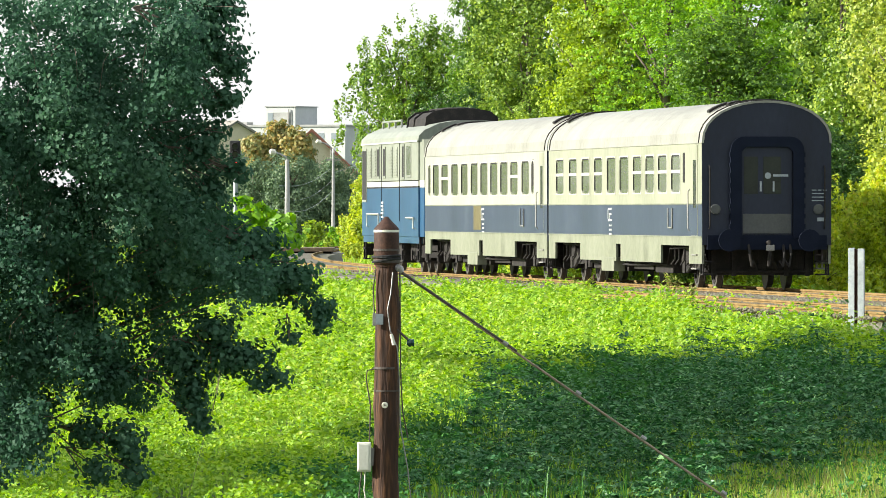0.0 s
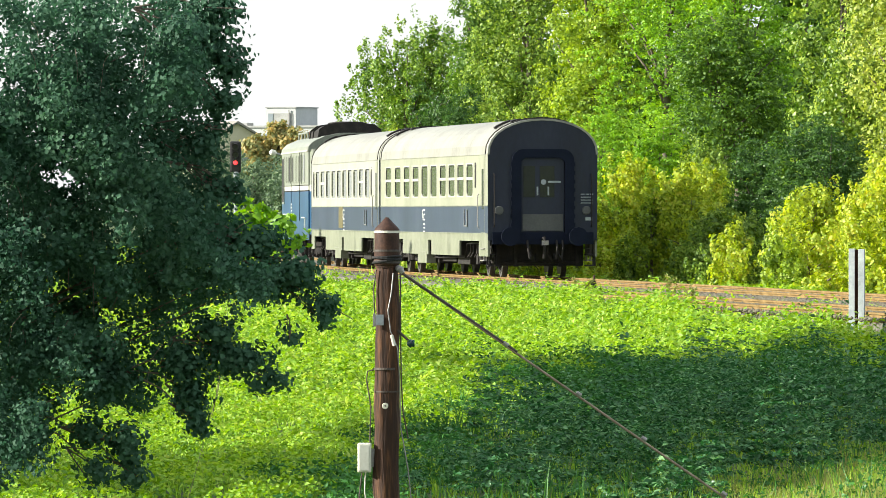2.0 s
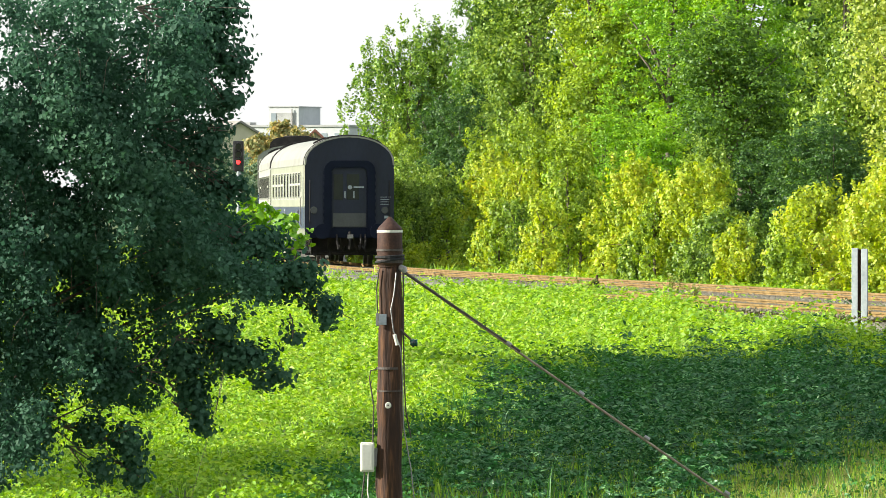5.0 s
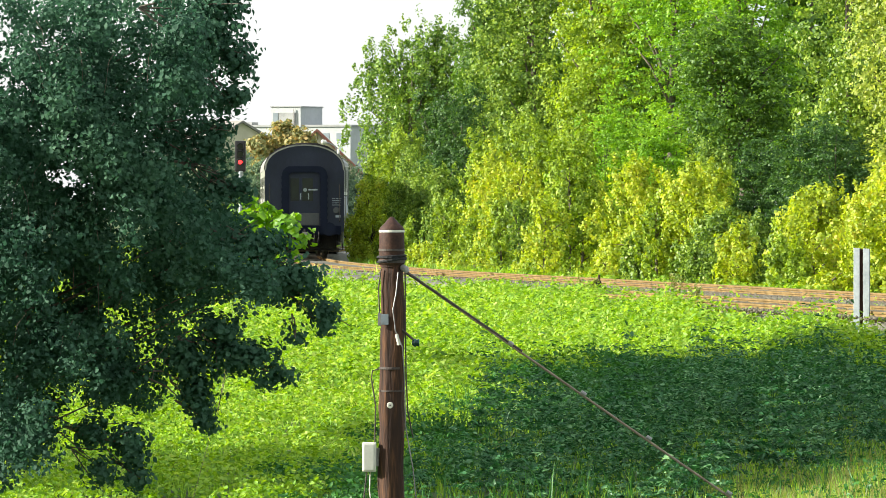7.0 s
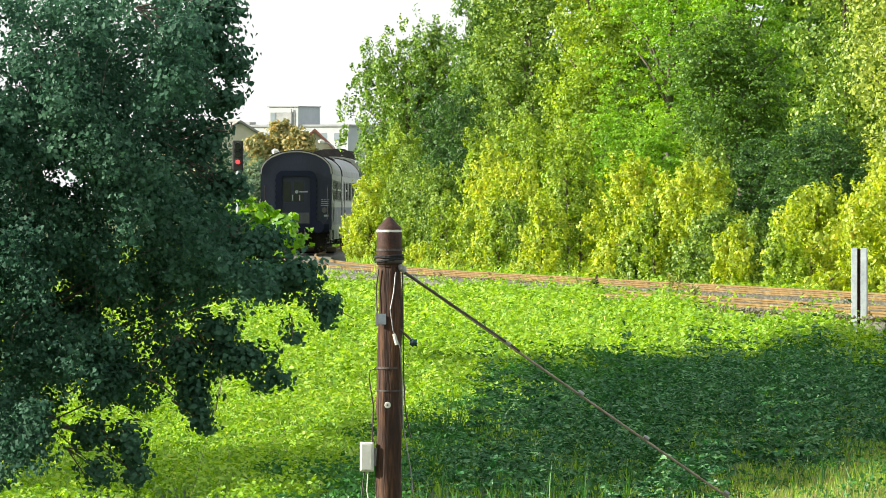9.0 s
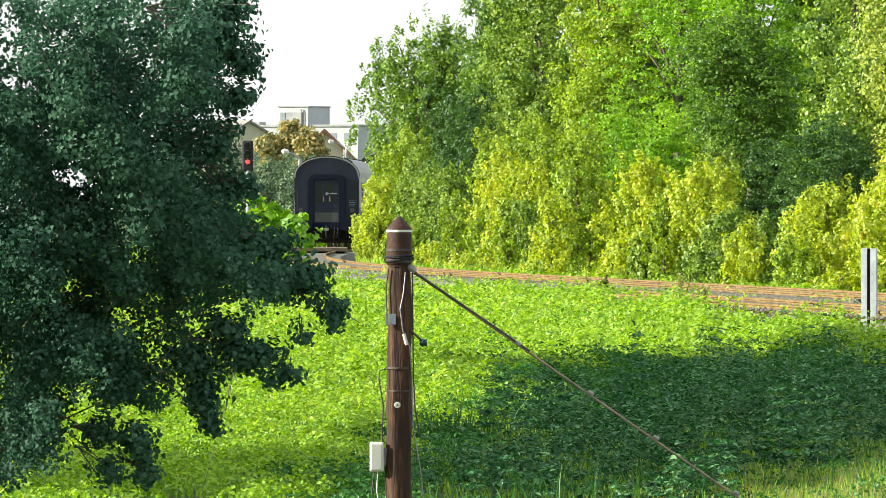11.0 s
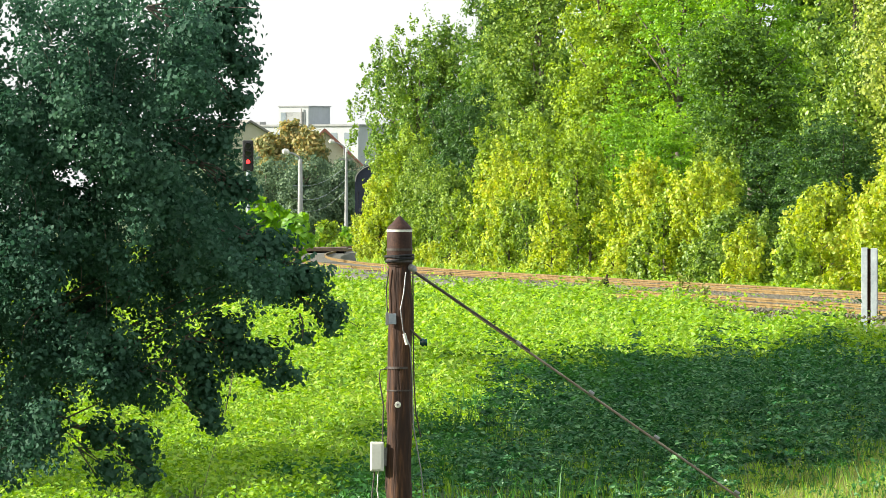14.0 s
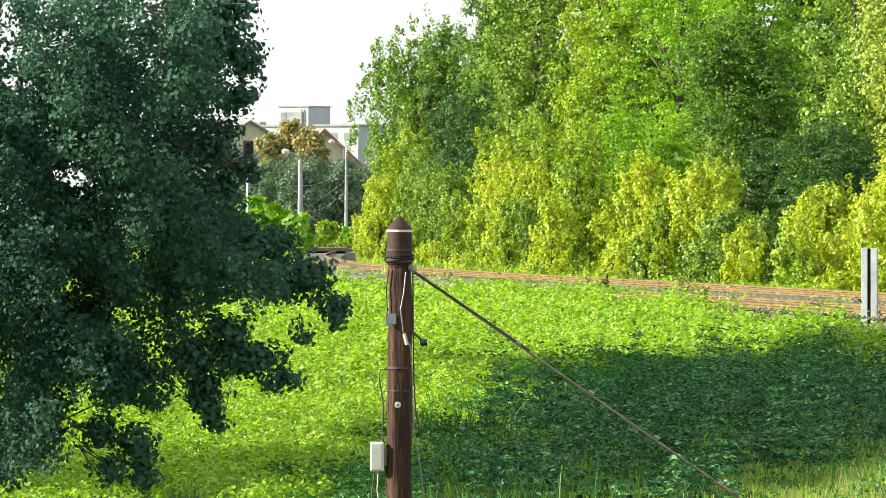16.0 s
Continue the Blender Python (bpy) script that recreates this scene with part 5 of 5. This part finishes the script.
        ob = leaves_mesh("bough", pts - np.array(foot), nrm, 0.037, L_FORESHADE, t, rng, 1.0, 0.3, rounded=True)
        ob.location = foot
        tagged(ob, kind="stuff")
        tw = bmesh.new()
        for b in bb:
            e = Vector(b[:3]) - foot
            tube([(0, 0, 0), e * 0.5 + Vector((0, 0, 0.06)), e], [0.010, 0.006, 0.003], 5, tw)
            for q in range(3):
                f = e + Vector((rng.normal() * b[3] * 0.6, rng.normal() * 0.1, rng.normal() * b[5] * 0.6))
                tube([e * 0.6, f], [0.006, 0.003], 4, tw)
        tagged(part("twig", tw, M_BARK, ob), kind="stuff")
        made.append((ob, foot, i))
    return t, made


poplar, boughs = foreground_tree()


def sapling():
    b = [(1.0, 0, 5.55, 0.22, 0.3, 0.12), (0.85, 0, 5.62, 0.2, 0.3, 0.12), (1.25, 0, 5.48, 0.2, 0.3, 0.11), (1.4, 0, 5.45, 0.12, 0.2, 0.08), (1.05, 0, 5.3, 0.3, 0.3, 0.15)]
    tree("sapling", -2.6, 77.0, 5.6, 0.004, b, L_LIME, 60, 9, 0.085, 0.08, "sunlit lime green sapling behind the poplar", 51, lean=0.22, limbs=5, category="sapling", wide=0.8)


sapling()


# ---- meadow ----
def height_noise(x, y):
    return 0.5 + 0.28 * np.sin(x * 1.3 + y * 0.31) * np.sin(y * 0.47 - x * 0.5) + 0.22 * np.sin(x * 3.1 + 1.7) * np.sin(y * 1.3 + x)


def clear_of_track(x, y, left=1.15):
    off = x - track_x(y)
    siding = (np.abs(off + 4.3) < 0.8) & (y < 178 + 3 * np.sin(x * 2))
    wide = left + np.clip((192 - y) / 8, 0, 1) * 0.75 + 0.35 * np.sin(y * 0.9) * np.sin(y * 0.31)
    return ((off < -wide) | (off > 2.0)) & ~siding


def bed(x, y):
    """Ground height with the railway bank."""
    off = x - track_x(y)
    bank = np.clip((7.5 - np.abs(off + 1.5)) / 4.0, 0, 1)
    z = gz(x, y)
    return z * (1 - bank) + bank * np.minimum(-0.42, z + 0.12)


def blades(name, n, x0, x1, y0, y1, h, w, material, label, seed, keep=None):
    rng = np.random.default_rng(seed)
    x, y = rng.uniform(x0, x1, n), rng.uniform(y0, y1, n)
    ok = clear_of_track(x, y) & (keep(x, y) if keep else True)
    x, y = x[ok], y[ok]
    n = len(x)
    z = bed(x, y) - 0.02
    hh = h * (0.45 + 0.75 * height_noise(x, y)) * rng.uniform(0.5, 1.25, n)
    a = rng.uniform(0, 2 * np.pi, n)
    side = np.stack([np.cos(a), np.sin(a), np.zeros(n)], 1) * (w * rng.uniform(0.6, 1.4, n))[:, None]
    b = rng.uniform(0, 2 * np.pi, n)
    bend = np.stack([np.cos(b), np.sin(b), np.zeros(n)], 1) * (hh * rng.uniform(0.1, 0.6, n))[:, None]
    p = np.stack([x, y, z], 1)
    up = np.stack([np.zeros(n), np.zeros(n), hh], 1)
    m = p + up * 0.6 + bend * 0.35
    v = np.stack([p - side * 0.5, p + side * 0.5, m + side * 0.4, m - side * 0.4, p + up + bend], 1).reshape(-1, 3)
    i = np.arange(n)[:, None] * 5
    f = np.concatenate([i + np.array([[0, 1, 2]]), i + np.array([[0, 2, 3]]), i + np.array([[3, 2, 4]])], 0)
    return tagged(mesh_from(name, v, f, material), label, "grass", kind="stuff")


def weeds(name, n, per, x0, x1, y0, y1, h, size, material, label, seed, keep=None, spread=0.2, wide=0.62, tiers=False):
    """Domed leafy plants: leaves on the skin of each dome, larger plants in drifts."""
    rng = np.random.default_rng(seed)
    x, y = rng.uniform(x0, x1, n), rng.uniform(y0, y1, n)
    ok = clear_of_track(x, y, 1.5) & (keep(x, y) if keep else True)
    x, y = x[ok], y[ok]
    n = len(x)
    grow = np.clip(0.15 + 1.1 * height_noise(x, y), 0.2, 1.3) * rng.uniform(0.55, 1.3, n)
    if tiers:
        grow *= np.clip(0.8 + 1.1 * np.sin(x * 2.1 + 0.9 * np.sin(y * 0.7)) * np.sin(y * 0.5 + 0.8 * np.sin(x * 0.9)), 0.22, 1.6)
    hh, rr = h * grow, spread * (0.5 + 0.6 * grow)
    z = bed(x, y)
    m = n * per
    d = unit(rng.normal(size=(m, 3)))
    d[:, 2] = np.abs(d[:, 2])
    q = rng.uniform(0.5, 1.0, m)
    R, H = np.repeat(rr, per) * q, np.repeat(hh, per) * (0.35 + 0.65 * q)
    c = np.stack([np.repeat(x, per) + d[:, 0] * R, np.repeat(y, per) + d[:, 1] * R, np.repeat(z, per) + 0.1 * H + d[:, 2] * H * 0.9], 1)
    nrm = d * (0.35 if tiers else 0.9) + np.array([0, 0, 1.0 if tiers else 0.35]) + rng.normal(size=(m, 3)) * (0.42 if tiers else 0.4)
    if tiers:                                # leaves stand in flat whorls up the stem
        step = 0.15
        base = np.repeat(z + rng.uniform(0, step, n), per)
        c[:, 2] = base + np.round((c[:, 2] - base) / step) * step + rng.normal(size=m) * 0.02
    ob = leaves_mesh(name, c, nrm, size, material, None, rng, wide, 0.25)
    return tagged(ob, label, "weeds", kind="stuff")


# Outline of the trees' shadow; darker leaf colour inside deepens it.
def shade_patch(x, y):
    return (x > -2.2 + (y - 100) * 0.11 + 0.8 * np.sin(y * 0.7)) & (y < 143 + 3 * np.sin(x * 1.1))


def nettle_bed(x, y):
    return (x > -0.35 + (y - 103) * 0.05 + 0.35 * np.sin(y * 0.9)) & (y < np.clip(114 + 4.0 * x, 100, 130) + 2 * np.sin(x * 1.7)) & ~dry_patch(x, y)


def dry_patch(x, y):
    return (x > 2.4 + (y - 98) * 0.25 + 0.6 * np.sin(y * 0.9)) & (y < 110)


def open_meadow(x, y):
    return ~dry_patch(x, y)


def verge(x, y):
    off = x - track_x(y)
    return (off > -9.5) & (off < -5.0)


blades("meadow_grass", 30000, -8, 9, 101, 128, 0.22, 0.013, L_GRASS, "lush bright green meadow grass", 1, open_meadow)
blades("meadow_grass", 30000, -9, 10.5, 128, 168, 0.20, 0.018, L_GRASS, "lush bright green meadow grass", 2)
blades("meadow_grass", 36000, -12, 9, 168, 250, 0.28, 0.03, L_GRASS, "lush bright green meadow grass", 3)
blades("meadow_grass", 40000, -18, 6, 250, 420, 0.46, 0.06, L_GRASS, "tall green grass beside the track", 4)
blades("verge_grass", 16000, -2, 16, 130, 215, 0.36, 0.022, L_GRASS, "tall bright grass beside the rails", 12, verge)
blades("verge_grass", 7000, 5, 12.5, 132, 153, 0.55, 0.02, L_GRASS, "tall bright grass beside the rails", 26, lambda x, y: (x - track_x(y) > -6.6) & (x - track_x(y) < -5.1))
blades("verge_dry_grass", 4000, -2, 14, 150, 215, 0.34, 0.02, L_DRY, "sparse dry grass between the tracks", 16, lambda x, y: np.abs(x - track_x(y) + 2.2) < 1.0)
blades("dry_grass", 30000, 1.5, 8, 94, 112, 0.26, 0.009, L_DRY, "yellowing dry meadow grass", 5, dry_patch)
blades("meadow_grass", 12000, 1.5, 8, 94, 112, 0.30, 0.011, L_GRASS, "lush bright green meadow grass", 13, dry_patch)
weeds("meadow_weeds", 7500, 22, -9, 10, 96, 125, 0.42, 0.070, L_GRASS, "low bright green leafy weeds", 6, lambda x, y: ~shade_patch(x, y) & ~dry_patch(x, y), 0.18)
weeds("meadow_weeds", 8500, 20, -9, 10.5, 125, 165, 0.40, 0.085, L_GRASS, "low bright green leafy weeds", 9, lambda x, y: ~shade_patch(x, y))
weeds("meadow_weeds", 9500, 17, -13, 9.5, 165, 270, 0.46, 0.11, L_GRASS, "low bright green leafy weeds", 7, None, 0.3)
weeds("verge_weeds", 5200, 20, 0, 16, 132, 200, 0.66, 0.10, L_GRASS, "leafy green weeds beside the siding", 17, lambda x, y: (x - track_x(y) > -7.5) & (x - track_x(y) < -5.0), 0.22)
weeds("siding_weeds", 9000, 18, 2, 14, 134, 182, 0.72, 0.09, L_GRASS, "tall green weeds beside the siding", 23, lambda x, y: (x - track_x(y) > -6.9) & (x - track_x(y) < -5.12) & ((y < 153) | (y > 166)), 0.22)
weeds("siding_weeds", 9000, 18, 0, 9, 180, 212, 0.46, 0.09, L_GRASS, "green weeds grown over the end of the siding", 24, lambda x, y: (x - track_x(y) > -6.9) & (x - track_x(y) < -2.8), 0.22)
weeds("line_weeds", 4200, 16, -14, -3, 285, 385, 0.8, 0.16, L_GRASS, "tall leafy weeds beside the bend", 19, lambda x, y: x < track_x(y) - 1.6, 0.4)
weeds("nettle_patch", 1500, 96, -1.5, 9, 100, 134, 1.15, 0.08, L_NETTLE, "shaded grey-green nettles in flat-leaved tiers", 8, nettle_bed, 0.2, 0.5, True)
# Dark-leaved growth paints the shadow's tone over the shaded ground.
weeds("shade_weeds", 5200, 24, -3.5, 9, 99, 134, 0.36, 0.075, L_SHADEWEED, "low weeds coloured dark for the tree shade", 27, lambda x, y: shade_patch(x, y) & ~nettle_bed(x, y) & ~dry_patch(x, y), 0.2)
weeds("meadow_weeds", 4200, 22, -2, 9.5, 126, 147, 0.42, 0.085, L_SHADEWEED, "low leafy weeds coloured darker for the tree shade", 18, lambda x, y: shade_patch(x, y) & (y > 128 + 3 * np.sin(x * 1.7)))
blades("shade_grass", 9000, -1, 9, 97, 146, 0.5, 0.014, L_SHADEWEED, "tall grass coloured dark for the tree shade", 15, lambda x, y: shade_patch(x, y) & (height_noise(x * 0.6, y * 0.8) > 0.45))
blades("shade_grass", 16000, -1, 10, 126, 147, 0.3, 0.016, L_SHADEWEED, "tall grass coloured dark for the tree shade", 25, shade_patch)
weeds("meadow_weeds", 700, 18, 1.5, 8, 94, 112, 0.36, 0.07, L_SHADEWEED, "sparse leafy weeds among dry grass", 14, dry_patch, 0.18)


def reed(x, y, h, seed):
    rng = random.Random(seed)
    z = float(bed(x, y))
    r = empty("reed", pose(x, y, z), "dry pale reed with a feathery plume", "reed", "dry reeds beside the track")
    for k in range(3):
        lean, hh = rng.uniform(-0.15, 0.3), h * rng.uniform(0.75, 1.0)
        part("stalk", tube([(0, 0, 0), (lean * 0.3, 0, hh * 0.6), (lean, 0, hh)], [0.008, 0.006, 0.003], 5), M_SLEEPER, r)
        n = 26
        t = np.linspace(0.75, 1.02, n)[:, None]
        g = np.random.default_rng(seed + k)
        c = np.concatenate([lean * t * t, 0 * t, hh * t], 1) + g.normal(size=(n, 3)) * 0.03
        leaves_mesh("plume", c, g.normal(size=(n, 3)), 0.09, L_DRY, r, g, 0.3)


reed(4.25, 168.0, 0.95, 61)
reed(4.75, 170.0, 0.65, 64)
reed(2.95, 193.0, 0.7, 67)


# ---- the distance ----
def far_tree(x, y, h, z0, r, leaf, label, seed, size=0.17, clumps=520, per=18):
    return big_tree("tree", x, y, h, z0, r, leaf, label, seed, clumps=clumps, per=per, size=size, group="trees beyond the bend", n=18, spread=0.4, trunk=0.2)


far_tree(-11.4, 600, 7.9, 4.6, 2.4, L_OCHRE, "autumn ochre broadleaf tree near the houses", 401, 0.26, 420, 16)
far_tree(-9.6, 588, 7.4, 5.0, 1.4, L_OCHRE, "autumn ochre broadleaf tree near the houses", 402, 0.26, 200, 14)
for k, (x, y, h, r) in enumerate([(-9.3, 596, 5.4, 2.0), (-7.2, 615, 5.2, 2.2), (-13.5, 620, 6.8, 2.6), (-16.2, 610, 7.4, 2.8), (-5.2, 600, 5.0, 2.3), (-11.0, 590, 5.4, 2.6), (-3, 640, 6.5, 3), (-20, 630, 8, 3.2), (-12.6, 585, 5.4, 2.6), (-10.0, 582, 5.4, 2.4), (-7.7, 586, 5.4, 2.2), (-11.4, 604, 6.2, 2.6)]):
    far_tree(x, y, h, 0.3, r, L_FAR, "distant tree with haze in its grey-green colour", 410 + k)
for k, (x, y, h, r) in enumerate([(-7.4, 415, 1.9, 1.2), (-6.2, 420, 1.7, 1.1), (-8.8, 412, 2.2, 1.4), (-10.5, 405, 2.6, 1.5), (-5.4, 430, 1.3, 0.9)]):
    shrub(x, y, h, r, r, L_LIME if k in (0, 4) else L_GREEN, "pale green shrub beyond the track", 430 + k, clumps=150, per=10, size=0.16, group="shrubs beyond the track")
# Unseen trees, added so the coach windows mirror foliage, not bright sky.
for k, (x, y, h, r) in enumerate([(-26, 330, 9, 4), (-34, 380, 11, 5), (-44, 430, 12, 6), (-56, 470, 12, 6), (-70, 520, 13, 7), (-22, 270, 8, 4), (-20, 210, 8, 4), (-23, 300, 9, 4), (-29, 355, 10, 4.5), (-38, 405, 11, 5), (-19, 240, 8, 4), (-50, 450, 12, 6)]):
    far_tree(x, y, h, 0.3, r, L_DARK, "unseen leafy tree for window reflections", 450 + k, 0.4, 220, 10)


def street_lamp(x, y, ztop, arm, seed_r=0.14):
    z0 = -0.5
    s = empty("street_lamp", pose(x, y, z0), "pale concrete street lamp with a curved arm", "street lamp", "street lamps")
    h = ztop - z0
    part("post", tube([(0, 0, 0), (0, 0, h * 0.5), (0, 0, h)], [seed_r * 1.2, seed_r, seed_r * 0.75], 10), M_CONCRETE, s)
    part("arm", tube([(0, 0, h - 0.1), (-0.1 * arm, 0, h + 0.12), (-0.5 * arm, 0, h + 0.3), (-0.9 * arm, 0, h + 0.38)], 0.05, 8), M_CONCRETE, s)
    hd = tube([(-0.75 * arm, 0, h + 0.36), (-0.85 * arm, 0, h + 0.38), (-1.1 * arm, 0, h + 0.42), (-1.25 * arm, 0, h + 0.42)], [0.05, 0.15, 0.17, 0.06], 10)
    part("lamp_head", hd, M_WHITE, s, "pale oval lamp head")


street_lamp(-8.45, 480, 4.5, 0.8)
street_lamp(-8.1, 640, 6.3, 0.9, 0.05)


def power_pole():
    p = empty("power_pole", pose(-6.95, 560, -0.5), "slim concrete power pole with wires", "power pole")
    part("post", tube([(0, 0, 0), (0, 0, 5.9)], [0.13, 0.07], 8), M_CONCRETE, p)
    part("crossarm", bx(-0.45, 0.45, -0.05, 0.05, 5.4, 5.5), M_STEEL, p)
    part("insulator", tube([(0, 0, 5.9), (0, 0, 6.15)], [0.09, 0.06], 8), M_WHITE, p)
    for q, (z, dx, sag) in enumerate(((5.0, -3.4, 1.2), (4.2, -3.4, 1.5), (3.5, -3.4, 1.6), (4.6, 2.5, -0.6), (5.3, 2.5, -0.5))):
        path = [(dx * k / 8, 0, z - (abs(dx) * 0.35) * k / 8 * (1 if dx < 0 else -1) - (sag * 0.4 * math.sin(math.pi * k / 8) if dx < 0 else 0)) for k in range(9)]
        part("wire", tube(path, 0.012, 5), M_ZINC, p)


power_pole()


def rail_signal():
    x, y = -7.6, 322.0
    s = empty("railway_signal", pose(x, y, -0.5), "railway signal with black head showing red", "railway signal")
    part("mast", tube([(0.05, 0, 0), (0.05, 0, 3.65)], 0.09, 10), M_ZINC, s, "pale steel mast")
    part("head", bx(-0.17, 0.23, -0.08, 0.1, 3.62, 4.75, 0.06), M_SIGNAL, s, "black signal head")
    for z in (3.97, 4.25, 4.53):
        part("hood", tube([(0.03, -0.1, z + 0.02), (0.03, -0.3, z + 0.02)], [0.13, 0.12], 14, caps=False), M_SIGNAL, s)
    part("red_lens", tube([(0.03, -0.085, 3.97), (0.03, -0.11, 3.97)], [0.08, 0.06], 18), M_RED, s, "glowing red lens")
    for z in (4.25, 4.53):
        part("dark_lens", tube([(0.03, -0.085, z), (0.03, -0.1, z)], 0.1, 16), M_GLASSDARK, s)


rail_signal()


def low_platform():
    p = empty("platform_edge", pose(0, 0, 0), "low dark concrete platform edge across the bend", "platform")
    part("slab", bx(-9.5, -4.6, 372, 378, -0.02, 0.14, 0.02), M_SLEEPER, p)
    part("support", bx(-9.4, -4.7, 372.4, 377.6, -0.5, -0.02), M_UNDER, p)


def apartment_block():
    b = empty("apartment_block", pose(-34, 1800, -0.5, 0, 0, -24), "hazy pale grey apartment block with a rooftop tower", "building")
    part("wall", bx(-13, 15.5, 0, 16, 0, 19.4), M_TOWER, b)
    part("tower", bx(-2.0, 4.6, -0.5, 10, 19.4, 23.4), M_TOWER, b, "square rooftop tower")
    part("tower_panel", bx(-1.6, 3.9, -0.62, -0.5, 19.7, 22.3), M_CONCRETE, b)
    part("parapet", bx(-2.2, 4.8, -0.7, 10.2, 23.4, 23.6), M_CONCRETE, b)
    part("tower_window", bx(-1.5, -0.4, -0.7, -0.62, 19.6, 22.2), M_FARWIN, b)
    part("antenna", tube([(3.2, -0.8, 19.5), (3.2, -0.8, 23.0)], 0.12, 6), M_STEEL, b)
    part("chimney", bx(-11.5, -7.5, 2, 5, 19.4, 20.4), M_CONCRETE, b)
    part("roof_edge", bx(-13.3, 15.8, -0.3, 16.3, 19.4, 19.8), M_CONCRETE, b)
    for r in range(6):
        for k in range(9):
            x = -11.6 + k * 3.0
            part("window", bx(x, x + 1.4, -0.06, 0, 2.0 + r * 2.9, 3.6 + r * 2.9), M_FARWIN, b)


def gabled(x, y, w, d, eave, ridge, wall, label, rz=0, tiles=None):
    h = empty("house", pose(x, y, -0.5, 0, 0, rz), label, "house", "houses beyond the bend")
    part("wall", prism([(-w / 2, 0), (w / 2, 0), (w / 2, eave), (0, ridge), (-w / 2, eave)], "y", 0, d), wall, h)
    k = (ridge - eave) / (w / 2)
    for s in (-1, 1):
        part("roof", prism([(0, ridge + 0.02), (0, ridge + 0.25), (s * (w / 2 + 0.5), eave - 0.5 * k + 0.25), (s * (w / 2 + 0.5), eave - 0.5 * k + 0.02)], "y", -0.4, d + 0.4), tiles or M_TILE, h, "weathered sloping roof")
    part("window", bx(0.5, 1.3, -0.05, 0, eave - 1.4, eave - 0.2), M_FARWIN, h)


low_platform()
apartment_block()
gabled(-9.8, 660, 6.5, 9, 5.0, 8.1, M_OCHRE, "ochre rendered house with a red tiled gable roof")
gabled(-21.0, 900, 9, 12, 8.6, 11.2, M_OCHRE, "long pale house with a low grey roof", 20, M_GREYTILE)


# ---- things that move ----
def follow(ob, wheels, s_mid, base, r):
    """A vehicle whose middle is s_mid metres ahead of the train's rear; base: half its pivot distance."""
    def at(t):
        s = S_REAR + s_mid + SPEED * t
        xa, ya, _ = rail_at(s - base)
        xb, yb, _ = rail_at(s + base)
        return pose((xa + xb) / 2, (ya + yb) / 2, 0, 0, 0, -math.degrees(math.atan2(xb - xa, yb - ya)))
    walk(ob, [(k * 0.25, at(k * 0.25)) for k in range(65)])
    step = -math.degrees(SPEED / 30 / r)
    for w in wheels:
        x, y, z = w.location
        walk(w, [(k / 30, pose(x, y, z, step * k)) for k in range(481)])


def motions():
    follow(coach_rear, wheels_rear, 12.25, 8.9, 0.46)
    follow(coach_front, wheels_front, 36.75, 8.9, 0.46)
    follow(loco, wheels_loco, 49.0 + 8.5, 4.6, 0.55)
    twig, foot, _ = boughs.pop()          # a twig before the signal, that the wind lowers and lifts
    down = [(0, 0), (0.2, 0.8), (0.9, 1), (1.2, 0), (1.5, 1), (4, 0.9), (7, 1), (10, 0.8), (13.3, 1), (13.6, 0), (13.8, 0.8), (14.3, 1), (14.6, 0), (15.2, 0.1), (16, 0)]
    walk(twig, [(t, pose(foot[0] + 0.01 * math.sin(3 * t), foot[1], foot[2] - 0.105 * d, 0, 4 * d)) for t, d in down])
    for ob, foot, i in boughs:            # the poplar's outer boughs stir in the wind
        walk(ob, [(k * 0.5, pose(*foot, 0, 1.3 * math.sin(k * 0.5 * (1.5 + 0.13 * i) + i) + 0.6 * math.sin(k * 1.7 + 2 * i), 0.8 * math.sin(k * 0.9 + i))) for k in range(33)])


motions()
